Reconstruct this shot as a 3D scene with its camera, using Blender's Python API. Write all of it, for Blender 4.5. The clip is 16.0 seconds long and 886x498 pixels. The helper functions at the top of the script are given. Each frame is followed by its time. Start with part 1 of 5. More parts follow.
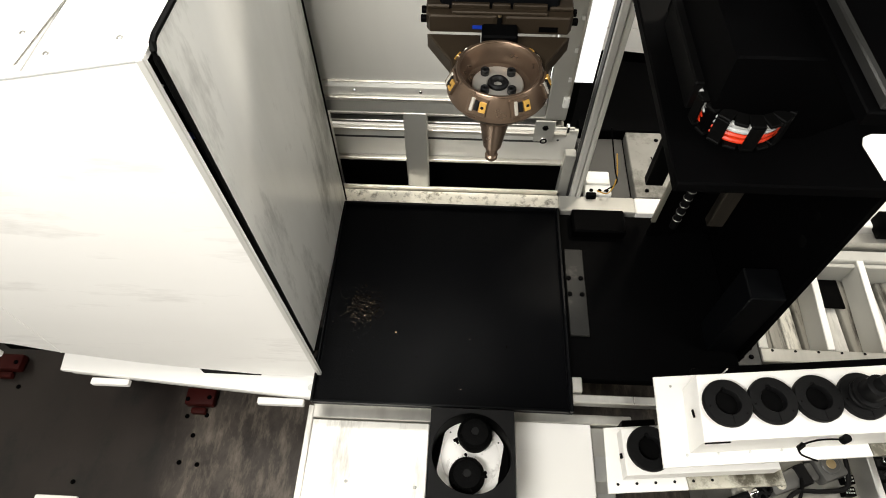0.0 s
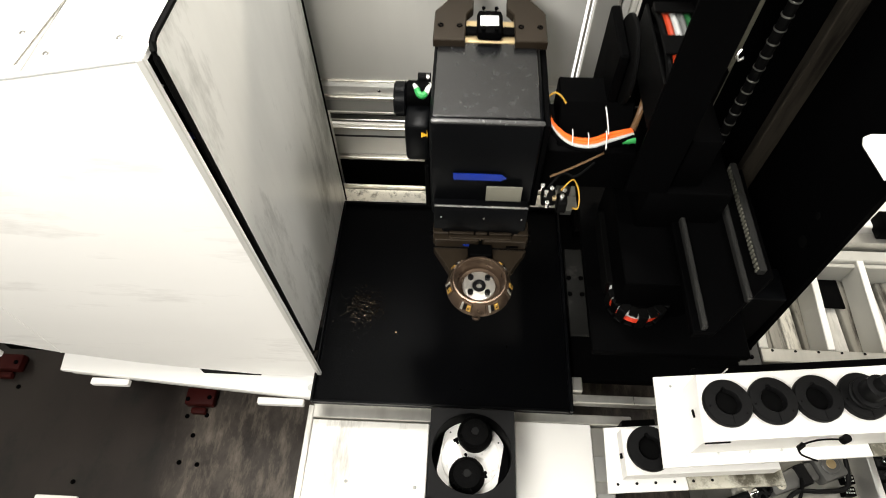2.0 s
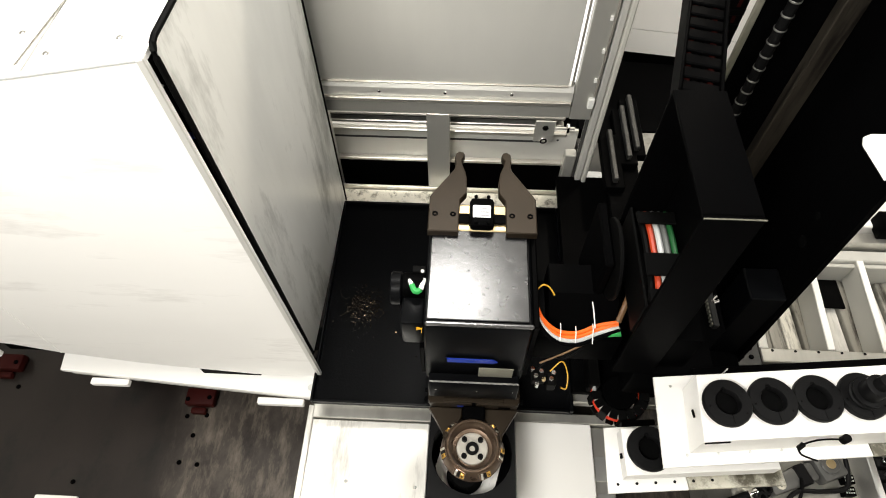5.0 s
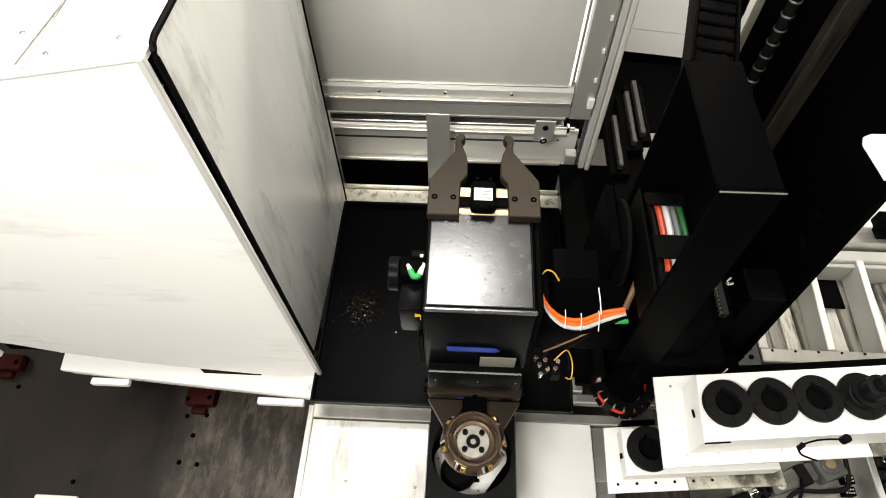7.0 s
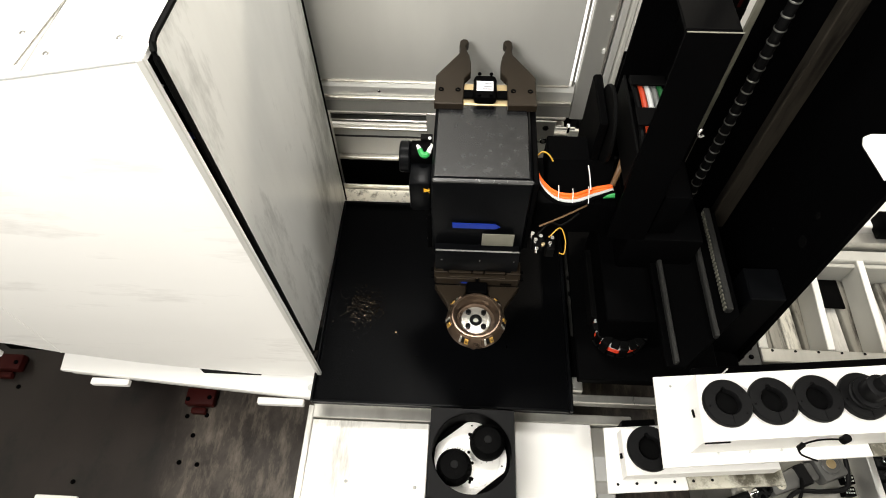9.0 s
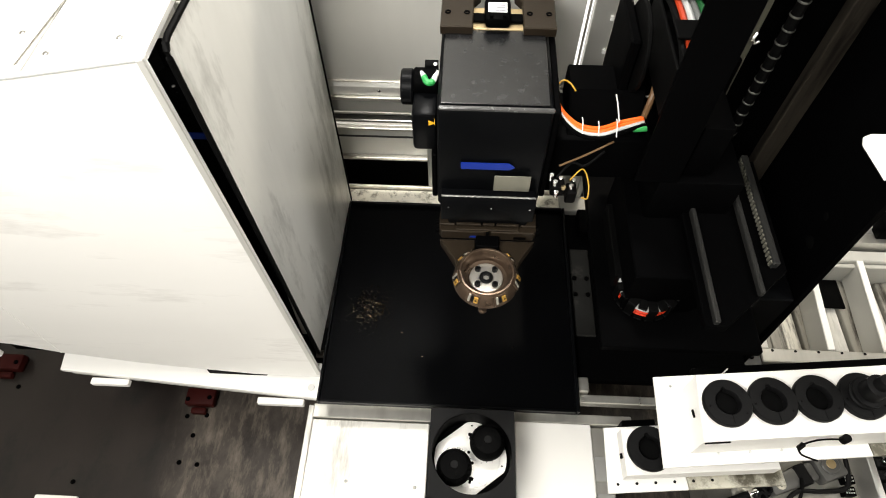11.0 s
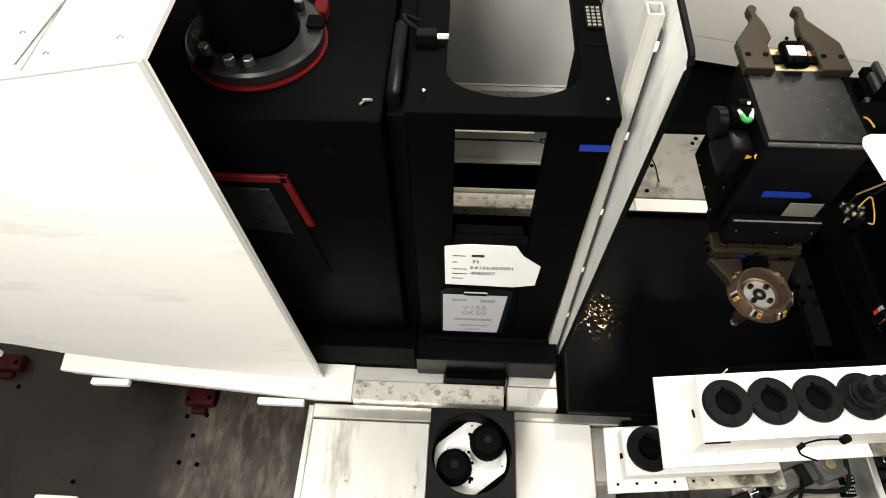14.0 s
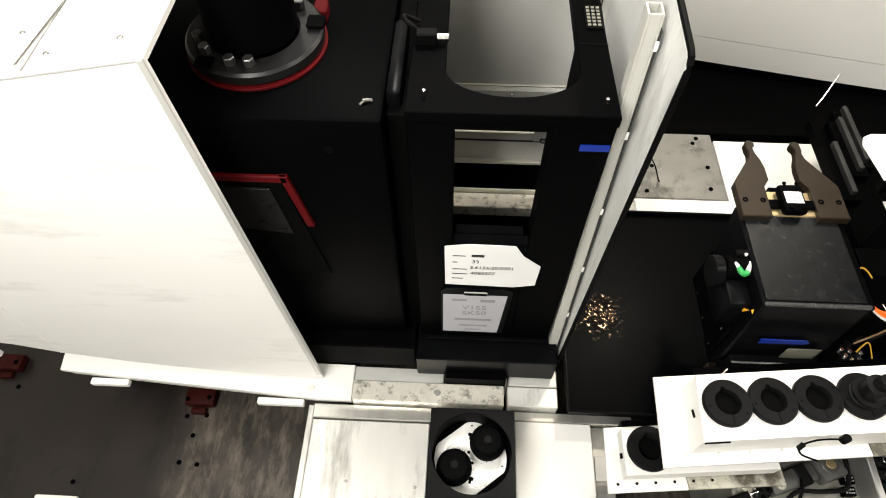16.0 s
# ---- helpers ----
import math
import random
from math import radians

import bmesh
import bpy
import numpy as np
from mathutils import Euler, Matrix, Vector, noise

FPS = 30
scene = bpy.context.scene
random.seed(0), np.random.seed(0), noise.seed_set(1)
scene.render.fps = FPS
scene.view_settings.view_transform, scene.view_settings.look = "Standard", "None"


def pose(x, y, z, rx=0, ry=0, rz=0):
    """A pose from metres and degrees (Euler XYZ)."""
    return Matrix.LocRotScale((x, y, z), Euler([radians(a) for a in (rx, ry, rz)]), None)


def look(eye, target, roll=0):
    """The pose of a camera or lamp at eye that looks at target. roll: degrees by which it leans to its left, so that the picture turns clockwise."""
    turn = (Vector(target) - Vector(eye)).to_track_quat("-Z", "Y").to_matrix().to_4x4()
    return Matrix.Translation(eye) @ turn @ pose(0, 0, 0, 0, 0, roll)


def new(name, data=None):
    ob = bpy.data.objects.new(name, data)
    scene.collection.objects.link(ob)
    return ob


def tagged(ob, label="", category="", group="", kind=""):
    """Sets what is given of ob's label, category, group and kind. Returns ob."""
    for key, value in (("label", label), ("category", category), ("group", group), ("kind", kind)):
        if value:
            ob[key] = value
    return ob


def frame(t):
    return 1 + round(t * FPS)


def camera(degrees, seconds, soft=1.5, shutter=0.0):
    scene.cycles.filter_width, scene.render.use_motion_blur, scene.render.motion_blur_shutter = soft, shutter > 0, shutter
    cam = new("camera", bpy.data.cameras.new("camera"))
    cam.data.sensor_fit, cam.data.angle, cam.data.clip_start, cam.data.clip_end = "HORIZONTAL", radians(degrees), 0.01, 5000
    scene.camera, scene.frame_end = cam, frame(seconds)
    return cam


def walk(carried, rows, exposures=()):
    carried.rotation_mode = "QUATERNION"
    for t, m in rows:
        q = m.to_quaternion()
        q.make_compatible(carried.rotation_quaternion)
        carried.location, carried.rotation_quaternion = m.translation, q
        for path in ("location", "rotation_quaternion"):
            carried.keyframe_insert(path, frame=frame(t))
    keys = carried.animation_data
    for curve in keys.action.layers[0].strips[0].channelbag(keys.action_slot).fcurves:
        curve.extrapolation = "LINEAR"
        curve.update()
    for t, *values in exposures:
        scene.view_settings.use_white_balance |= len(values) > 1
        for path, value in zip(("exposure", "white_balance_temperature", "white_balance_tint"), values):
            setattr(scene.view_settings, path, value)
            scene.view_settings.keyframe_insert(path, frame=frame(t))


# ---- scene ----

# ---------------------------------------------------------------- camera
cam = camera(72.46, 16.0, soft=1.0, shutter=0.3)
EYE = pose(0, 0, 2.0, 33.24, 0.18, 2.6)
walk(cam, [(0, EYE), (16, EYE)])

# ---------------------------------------------------------------- light
world = bpy.data.worlds.new("world")
scene.world = world
world.use_nodes = True
world.node_tree.nodes["Background"].inputs[0].default_value = (0.9, 0.95, 1.0, 1)
world.node_tree.nodes["Background"].inputs[1].default_value = 0.25
scene.view_settings.exposure = 0.0


def area_lamp(name, eye, target, sx, sy, watts, colour=(1.0, 0.97, 0.92)):
    data = bpy.data.lights.new(name, "AREA")
    data.shape, data.size, data.size_y, data.energy, data.color = "RECTANGLE", sx, sy, watts, colour
    ob = new(name, data)
    ob.matrix_world = look(eye, target)
    return ob


area_lamp("ceiling_light_back", (-0.08, 1.84, 2.75), (0.1, 0.8, 0.3), 0.42, 0.28, 40)
area_lamp("work_lamp", (1.12, 2.24, 2.4), (0.52, 1.04, 0.0), 0.18, 0.11, 32, (1.0, 0.9, 0.75))
area_lamp("ceiling_light_front", (-0.95, -0.65, 2.9), (-0.1, 0.7, 0.2), 1.4, 0.5, 118)
area_lamp("ceiling_light_side", (1.9, 0.5, 2.8), (-0.3, 1.0, 0.6), 0.5, 1.4, 45)

# ---------------------------------------------------------------- materials


def mat(name, base, rough=0.5, metal=0.0, var=0.12, scale=8.0, bump=0.05, bscale=120.0, stretch=(1, 1, 1), second=None,
        amount=0.0, rvar=0.1, spec=0.5, blotch=2.5, coat=0.0):
    """Noise at two scales in colour, gloss and relief; second: a stain or painted reflection over a share of the
    surface.
    """
    m = bpy.data.materials.new(name)
    m.use_nodes = True
    nt = m.node_tree
    n, l = nt.nodes, nt.links
    b = n["Principled BSDF"]
    tc = n.new("ShaderNodeTexCoord")
    mp = n.new("ShaderNodeMapping")
    mp.inputs["Scale"].default_value = stretch
    l.new(tc.outputs["Object"], mp.inputs[0])

    def tex(sc, detail=4.0, rough_=0.6):
        t = n.new("ShaderNodeTexNoise")
        t.inputs["Scale"].default_value, t.inputs["Detail"].default_value = sc, detail
        t.inputs["Roughness"].default_value = rough_
        l.new(mp.outputs[0], t.inputs["Vector"])
        return t

    big, fine = tex(scale), tex(bscale, 3.0)
    mix = n.new("ShaderNodeMix")
    mix.data_type = "RGBA"
    lo = [max(0, c * (1 - var)) for c in base]
    hi = [min(1, c * (1 + var)) for c in base]
    mix.inputs[6].default_value, mix.inputs[7].default_value = (*lo, 1), (*hi, 1)
    l.new(big.outputs["Fac"], mix.inputs[0])
    colour = mix.outputs[2]
    if second:
        st = tex(blotch, 6.0, 0.7)
        ramp = n.new("ShaderNodeValToRGB")
        ramp.color_ramp.elements[0].position = 0.62 - 0.3 * amount
        ramp.color_ramp.elements[1].position = 0.78 - 0.3 * amount
        l.new(st.outputs["Fac"], ramp.inputs[0])
        mx = n.new("ShaderNodeMix")
        mx.data_type = "RGBA"
        mx.inputs[7].default_value = (*second, 1)
        l.new(ramp.outputs[0], mx.inputs[0])
        l.new(colour, mx.inputs[6])
        colour = mx.outputs[2]
    l.new(colour, b.inputs["Base Color"])
    mr = n.new("ShaderNodeMapRange")
    mr.inputs["To Min"].default_value, mr.inputs["To Max"].default_value = max(0.03, rough - rvar), min(1, rough + rvar)
    l.new(big.outputs["Fac"], mr.inputs[0])
    l.new(mr.outputs[0], b.inputs["Roughness"])
    b.inputs["Metallic"].default_value = metal
    b.inputs["Specular IOR Level"].default_value = spec
    b.inputs["Coat Weight"].default_value = coat
    if bump:
        bp = n.new("ShaderNodeBump")
        bp.inputs["Strength"].default_value, bp.inputs["Distance"].default_value = bump, 0.004
        l.new(fine.outputs["Fac"], bp.inputs["Height"])
        l.new(bp.outputs[0], b.inputs["Normal"])
    return m


WHITE = mat("white_paint", (0.80, 0.79, 0.76), 0.45, var=0.04, scale=2.0, bump=0.03, second=(0.68, 0.66, 0.62), amount=0.1, blotch=1.5)
COVERW = mat("white_cover_paint", (0.80, 0.79, 0.765), 0.42, var=0.05, scale=1.6, bump=0.02, stretch=(0.5, 1, 2.4), second=(0.56, 0.545, 0.52), amount=0.26, blotch=1.6)
WALLW = mat("white_wall_paint", (0.78, 0.77, 0.73), 0.55, var=0.05, scale=1.5, bump=0.03)
BLACK = mat("black_paint", (0.0011, 0.0011, 0.0012), 0.5, var=0.3, scale=6.0, bump=0.04, bscale=300, spec=0.012)
SATIN = mat("black_satin_lacquer", (0.0021, 0.0023, 0.0027), 0.32, var=0.3, scale=9.0, bump=0.05, bscale=260, spec=0.06, rvar=0.1)
LID = mat("scuffed_black_lid", (0.004, 0.0043, 0.005), 0.25, var=0.4, scale=34.0, bump=0.06, bscale=70, spec=0.65, rvar=0.1)
# Near-black that puts the shade of recesses, bores and undersides into the colour.
DARKIN = mat("recess_shade", (0.002, 0.002, 0.002), 0.7, var=0.3, spec=0.02)
TRAYM = mat("black_tray_sheet", (0.0012, 0.0013, 0.0016), 0.34, var=0.3, scale=5.0, bump=0.12, bscale=130, spec=0.02, rvar=0.1)
RUBBER = mat("black_rubber", (0.0018, 0.0018, 0.0018), 0.55, var=0.2, spec=0.05)
# The screen's soft upright reflections are painted in as darker streaky clouds.
STAINLESS = mat("brushed_stainless", (0.82, 0.82, 0.79), 0.38, metal=0.35, var=0.16, scale=2.2, bump=0.04, bscale=30, stretch=(1, 2.2, 0.6), rvar=0.1, second=(0.40, 0.40, 0.37), amount=0.34, blotch=2.0)
FRAME = mat("grey_frame_steel", (0.40, 0.395, 0.365), 0.36, metal=0.5, var=0.2, scale=4.0, bump=0.03, stretch=(0.6, 1, 1))
SHEET = mat("pale_sheet_steel", (0.60, 0.595, 0.56), 0.4, metal=0.35, var=0.16, scale=2.6, bump=0.03, stretch=(1, 1, 0.3))
STEEL = mat("machined_steel", (0.60, 0.59, 0.55), 0.33, metal=0.85, var=0.22, scale=7.0, bump=0.05, bscale=60, stretch=(3, 0.5, 1), rvar=0.12)
SCRAPED = mat("mottled_steel", (0.80, 0.77, 0.68), 0.34, metal=0.45, var=0.2, scale=30.0, bump=0.3, bscale=45, second=(0.20, 0.185, 0.14), amount=0.38, blotch=26.0)
PLATE = mat("pale_milled_plate", (0.74, 0.73, 0.69), 0.4, metal=0.35, var=0.14, scale=5.0, bump=0.04, stretch=(2.5, 0.5, 1), second=(0.36, 0.35, 0.32), amount=0.40, blotch=3.0)
STAINED = mat("oil_stained_sheet", (0.50, 0.48, 0.40), 0.4, metal=0.2, var=0.25, scale=8.0, bump=0.1, second=(0.07, 0.063, 0.042), amount=0.6, blotch=7.0)
CARDM = mat("grey_card", (0.42, 0.42, 0.45), 0.6, var=0.06, scale=12.0, bump=0.04, spec=0.2)
FLOORM = mat("oily_dark_steel", (0.0130, 0.0092, 0.0074), 0.42, metal=0.3, var=0.6, scale=2.2, bump=0.12, bscale=70, stretch=(2.2, 1.2, 1), second=(0.004, 0.0035, 0.003), amount=0.3, blotch=2.4)


def wear_floor(m):
    """Bare scuffs run front to back on the stretch of the bed that is walked and wiped."""
    nt = m.node_tree
    n, l = nt.nodes, nt.links
    b = n["Principled BSDF"]
    old = b.inputs["Base Color"].links[0].from_socket
    tc = n.new("ShaderNodeTexCoord")

    def noise(stretch, sc, lo, hi):
        mp = n.new("ShaderNodeMapping")
        mp.inputs["Scale"].default_value = stretch
        l.new(tc.outputs["Object"], mp.inputs[0])
        t = n.new("ShaderNodeTexNoise")
        t.inputs["Scale"].default_value, t.inputs["Detail"].default_value, t.inputs["Roughness"].default_value = sc, 7.0, 0.7
        l.new(mp.outputs[0], t.inputs["Vector"])
        r = n.new("ShaderNodeMapRange")
        r.inputs["From Min"].default_value, r.inputs["From Max"].default_value = lo, hi
        l.new(t.outputs["Fac"], r.inputs[0])
        return r.outputs[0]

    def ramp(axis, lo, hi):
        sp = n.new("ShaderNodeSeparateXYZ")
        l.new(tc.outputs["Object"], sp.inputs[0])
        r = n.new("ShaderNodeMapRange")
        r.interpolation_type = "SMOOTHSTEP"
        r.inputs["From Min"].default_value, r.inputs["From Max"].default_value = lo, hi
        l.new(sp.outputs[axis], r.inputs[0])
        return r.outputs[0]

    def times(a, c):
        k = n.new("ShaderNodeMath")
        k.operation = "MULTIPLY"
        l.new(a, k.inputs[0])
        l.new(c, k.inputs[1])
        return k.outputs[0]

    def over(colour, fac, rgb):
        mx = n.new("ShaderNodeMix")
        mx.data_type = "RGBA"
        mx.inputs[7].default_value = (*rgb, 1)
        l.new(fac, mx.inputs[0])
        l.new(colour, mx.inputs[6])
        return mx.outputs[2]

    worn = times(ramp(0, -1.18, -0.98), ramp(1, 0.86, 0.45))
    c = over(old, times(worn, noise((3.2, 2.0, 1), 2.2, 0.34, 0.62)), (0.060, 0.050, 0.041))
    c = over(c, times(worn, noise((11.0, 3.2, 1), 2.0, 0.48, 0.78)), (0.18, 0.152, 0.12))
    c = over(c, times(worn, noise((30.0, 26.0, 1), 2.2, 0.66, 0.72)), (0.012, 0.010, 0.008))
    l.new(c, b.inputs["Base Color"])


wear_floor(FLOORM)
BROWN = mat("burnished_gripper_steel", (0.022, 0.0158, 0.0098), 0.45, metal=0.3, spec=0.2, var=0.2, scale=14.0, bump=0.05)
BRASS = mat("pale_brass", (0.62, 0.48, 0.27), 0.35, metal=0.85, var=0.15, scale=20.0)
CUTTER = mat("bronze_cutter_steel", (0.135, 0.094, 0.066), 0.30, metal=0.8, var=0.2, scale=30.0, bump=0.04)
BRIGHT = mat("bright_ground_steel", (0.70, 0.67, 0.61), 0.34, metal=0.85, var=0.08, scale=30.0)
GOLD = mat("gold_carbide", (0.62, 0.36, 0.08), 0.32, metal=0.7, var=0.15, scale=60.0)
RED = mat("red_paint", (0.07, 0.002, 0.003), 0.6, spec=0.1, var=0.2)
DARKRED = mat("oily_red_paint", (0.024, 0.0032, 0.0025), 0.6, spec=0.08, var=0.35, scale=20.0)
BLUE = mat("blue_sticker", (0.002, 0.022, 0.25), 0.4, var=0.05, bump=0.0)
PAPER = mat("white_paper", (0.78, 0.78, 0.77), 0.8, var=0.04, scale=12.0, bump=0.08, bscale=20, spec=0.2)
GREYPLATE = mat("grey_rating_plate", (0.24, 0.235, 0.19), 0.4, metal=0.5, var=0.12, scale=40.0)
INK = mat("black_ink", (0.02, 0.02, 0.02), 0.7, var=0.05, bump=0.0)
GREYINK = mat("grey_ink", (0.25, 0.25, 0.27), 0.7, var=0.1, bump=0.0)
ORANGE = mat("orange_cable", (0.85, 0.13, 0.01), 0.45, var=0.08, bump=0.0)
REDC = mat("red_orange_cable", (0.62, 0.035, 0.008), 0.45, var=0.08, bump=0.0)
GREYC = mat("grey_cable", (0.42, 0.43, 0.42), 0.45, var=0.08, bump=0.0)
WHITEC = mat("white_plastic", (0.75, 0.75, 0.72), 0.45, var=0.05, bump=0.0)
GREENC = mat("green_cable", (0.02, 0.28, 0.06), 0.45, var=0.08, bump=0.0)
YELLOW = mat("yellow_cable", (0.50, 0.27, 0.02), 0.45, var=0.08, bump=0.0)
TAN = mat("tan_cable", (0.13, 0.07, 0.03), 0.5, var=0.1, bump=0.0)
CHROME = mat("chrome", (0.8, 0.8, 0.8), 0.15, metal=1.0, var=0.05, bump=0.0)
BRISTLE = mat("black_bristle", (0.0012, 0.0012, 0.0012), 0.7, spec=0.05, var=0.3, scale=200.0, bump=0.5, bscale=260)
RINGM = mat("black_plastic_ring", (0.0034, 0.0034, 0.0036), 0.55, spec=0.12, var=0.2, scale=30.0, bump=0.05)
ALU = mat("aluminium", (0.62, 0.62, 0.6), 0.38, metal=0.9, var=0.12, scale=15.0)
STILE = mat("brushed_grey_steel", (0.46, 0.455, 0.42), 0.38, metal=0.55, var=0.14, scale=3.0, bump=0.03, stretch=(1, 1, 0.4), second=(0.30, 0.295, 0.27), amount=0.25, blotch=2.0)
PALEGREY = mat("pale_grey_paint", (0.46, 0.455, 0.415), 0.45, var=0.08, scale=2.0, bump=0.03, second=(0.42, 0.41, 0.37), amount=0.2, blotch=2.5)
WARN = mat("warning_yellow", (0.85, 0.45, 0.02), 0.5, var=0.05, bump=0.0)

# ---------------------------------------------------------------- mesh helpers


def bm_box(bm, x0, x1, y0, y1, z0, z1, bevel=0.0, seg=1):
    vs = [bm.verts.new((x, y, z)) for z in (z0, z1) for y in (y0, y1) for x in (x0, x1)]
    fs = [bm.faces.new([vs[i] for i in f]) for f in ((0, 2, 3, 1), (4, 5, 7, 6), (0, 1, 5, 4), (2, 6, 7, 3), (0, 4, 6, 2), (1, 3, 7, 5))]
    if bevel:
        edges = list({e for f in fs for e in f.edges})
        bmesh.ops.bevel(bm, geom=edges, offset=bevel, segments=seg, profile=0.5, affect="EDGES")
    return bm


def box(x0, x1, y0, y1, z0, z1, bevel=0.003, seg=1):
    return bm_box(bmesh.new(), x0, x1, y0, y1, z0, z1, bevel, seg)


def prism(pts, a0, a1, axis="z", bevel=0.0, bm=None):
    """A polygon, drawn in the plane across the axis, as a solid from a0 to a1."""
    bm = bm or bmesh.new()
    put = {"z": lambda p, a: (p[0], p[1], a), "y": lambda p, a: (p[0], a, p[1]), "x": lambda p, a: (a, p[0], p[1])}[axis]
    lo = [bm.verts.new(put(p, a0)) for p in pts]
    hi = [bm.verts.new(put(p, a1)) for p in pts]
    fs = [bm.faces.new(lo[::-1]), bm.faces.new(hi)]
    k = len(pts)
    fs += [bm.faces.new((lo[i], lo[(i + 1) % k], hi[(i + 1) % k], hi[i])) for i in range(k)]
    bmesh.ops.recalc_face_normals(bm, faces=fs)
    if bevel:
        edges = list({e for f in fs[:2] for e in f.edges})
        bmesh.ops.bevel(bm, geom=edges, offset=bevel, segments=1, affect="EDGES")
    return bm


def lathe(profile, seg=48, centre=(0, 0, 0), bm=None, axis="z"):
    """A profile of (radius, height) turned about an upright axis through centre; closed along the profile."""
    bm = bm or bmesh.new()
    cx, cy, cz = centre
    rings = []
    for r, h in profile:
        ring = []
        for i in range(seg):
            a = 2 * math.pi * i / seg
            u, v = r * math.cos(a), r * math.sin(a)
            p = {"z": (u, v, h), "x": (h, u, v), "y": (u, h, v)}[axis]
            ring.append(bm.verts.new((cx + p[0], cy + p[1], cz + p[2])))
        rings.append(ring)
    fs = []
    for a, b in zip(rings, rings[1:]):
        for i in range(seg):
            j = (i + 1) % seg
            fs.append(bm.faces.new((a[i], a[j], b[j], b[i])))
    if profile[0][0] > 1e-6 and profile[0] != profile[-1]:
        fs.append(bm.faces.new(rings[0][::-1]))
        fs.append(bm.faces.new(rings[-1]))
    bmesh.ops.recalc_face_normals(bm, faces=fs)
    return bm


def disc_ring(r0, r1, z0, z1, centre=(0, 0, 0), seg=48, ch=0.003, bm=None, axis="z"):
    return lathe([(r0, z0), (r1 - ch, z0), (r1, z0 + ch), (r1, z1 - ch), (r1 - ch, z1), (r0 + ch, z1), (r0, z1 - ch), (r0, z0)], seg, centre, bm, axis)


def rod(r, z0, z1, centre=(0, 0, 0), seg=24, ch=0.001, bm=None, axis="z"):
    return lathe([(r - ch, z0), (r, z0 + ch), (r, z1 - ch), (r - ch, z1)], seg, centre, bm, axis)


def smooth_path(pts, n=8):
    """A Catmull-Rom line through the points."""
    p = [Vector(q) for q in pts]
    p = [2 * p[0] - p[1], *p, 2 * p[-1] - p[-2]]
    out = []
    for i in range(1, len(p) - 2):
        a, b, c, d = p[i - 1:i + 3]
        for k in range(n):
            t = k / n
            out.append(0.5 * ((2 * b) + (c - a) * t + (2 * a - 5 * b + 4 * c - d) * t * t + (3 * b - a - 3 * c + d) * t ** 3))
    out.append(p[-2])
    return out


def tube(pts, r, seg=10, n=8, bm=None, raw=False):
    bm = bm or bmesh.new()
    path = [Vector(q) for q in pts] if raw else smooth_path(pts, n)
    up = Vector((0.13, 0.21, 0.97)).normalized()
    rings = []
    for i, q in enumerate(path):
        d = (path[min(i + 1, len(path) - 1)] - path[max(i - 1, 0)]).normalized()
        u = d.cross(up)
        if u.length < 1e-3:
            u = d.cross(Vector((1, 0, 0)))
        u.normalize()
        v = d.cross(u)
        rings.append([bm.verts.new(q + r * (math.cos(2 * math.pi * k / seg) * u + math.sin(2 * math.pi * k / seg) * v)) for k in range(seg)])
    fs = []
    for a, b in zip(rings, rings[1:]):
        for k in range(seg):
            fs.append(bm.faces.new((a[k], a[(k + 1) % seg], b[(k + 1) % seg], b[k])))
    fs += [bm.faces.new(rings[0][::-1]), bm.faces.new(rings[-1])]
    bmesh.ops.recalc_face_normals(bm, faces=fs)
    return bm


def finish(bm, name, material, smooth=True):
    me = bpy.data.meshes.new(name)
    bm.to_mesh(me)
    bm.free()
    me.materials.append(material)
    if smooth:
        me.shade_smooth()
        me.set_sharp_from_angle(angle=radians(32))
    return me


def root(ob):
    while ob.parent:
        ob = ob.parent
    return ob


BASES = {}


def thing(name, base, label, category, group="", kind=""):
    """An Empty at the thing's base; its parts are drawn in world coordinates of its rest place."""
    ob = new(name)
    ob.empty_display_size = 0.05
    ob.location = base
    BASES[ob.name] = Vector(base)
    return tagged(ob, label, category, group, kind)


def part(name, bm, material, parent, label=""):
    base = BASES[root(parent).name]
    bmesh.ops.translate(bm, verts=bm.verts, vec=-base)
    ob = new(name, finish(bm, name, material))
    ob.parent = parent
    return tagged(ob, label) if label else ob


def solid(name, bm, material, label, category, kind="", group=""):
    """A thing that is one mesh, with its origin under its middle."""
    lo = Vector([min(v.co[i] for v in bm.verts) for i in range(3)])
    hi = Vector([max(v.co[i] for v in bm.verts) for i in range(3)])
    o = Vector(((lo.x + hi.x) / 2, (lo.y + hi.y) / 2, lo.z))
    bmesh.ops.translate(bm, verts=bm.verts, vec=-o)
    ob = new(name, finish(bm, name, material))
    ob.location = o
    BASES[ob.name] = o
    return tagged(ob, label, category, group, kind)


def shared(name, data, parent, place, turn=None, label=""):
    """A further part on mesh data that alike parts share; place in world coordinates."""
    ob = new(name, data)
    ob.parent = parent
    ob.location = Vector(place) - BASES[root(parent).name]
    if turn:
        ob.rotation_euler = turn
    return tagged(ob, label) if label else ob


def screw_mesh(name, r, h, material, socket=True):
    bm = rod(r, 0, h, seg=14, ch=r * 0.15)
    if socket:
        rod(r * 0.5, h * 0.9, h + 0.0006, seg=6, ch=0.0002, bm=bm)
    return finish(bm, name, material)


SCREW = screw_mesh("screw", 0.006, 0.004, CHROME)
BOLT = screw_mesh("bolt", 0.009, 0.006, BLACK)

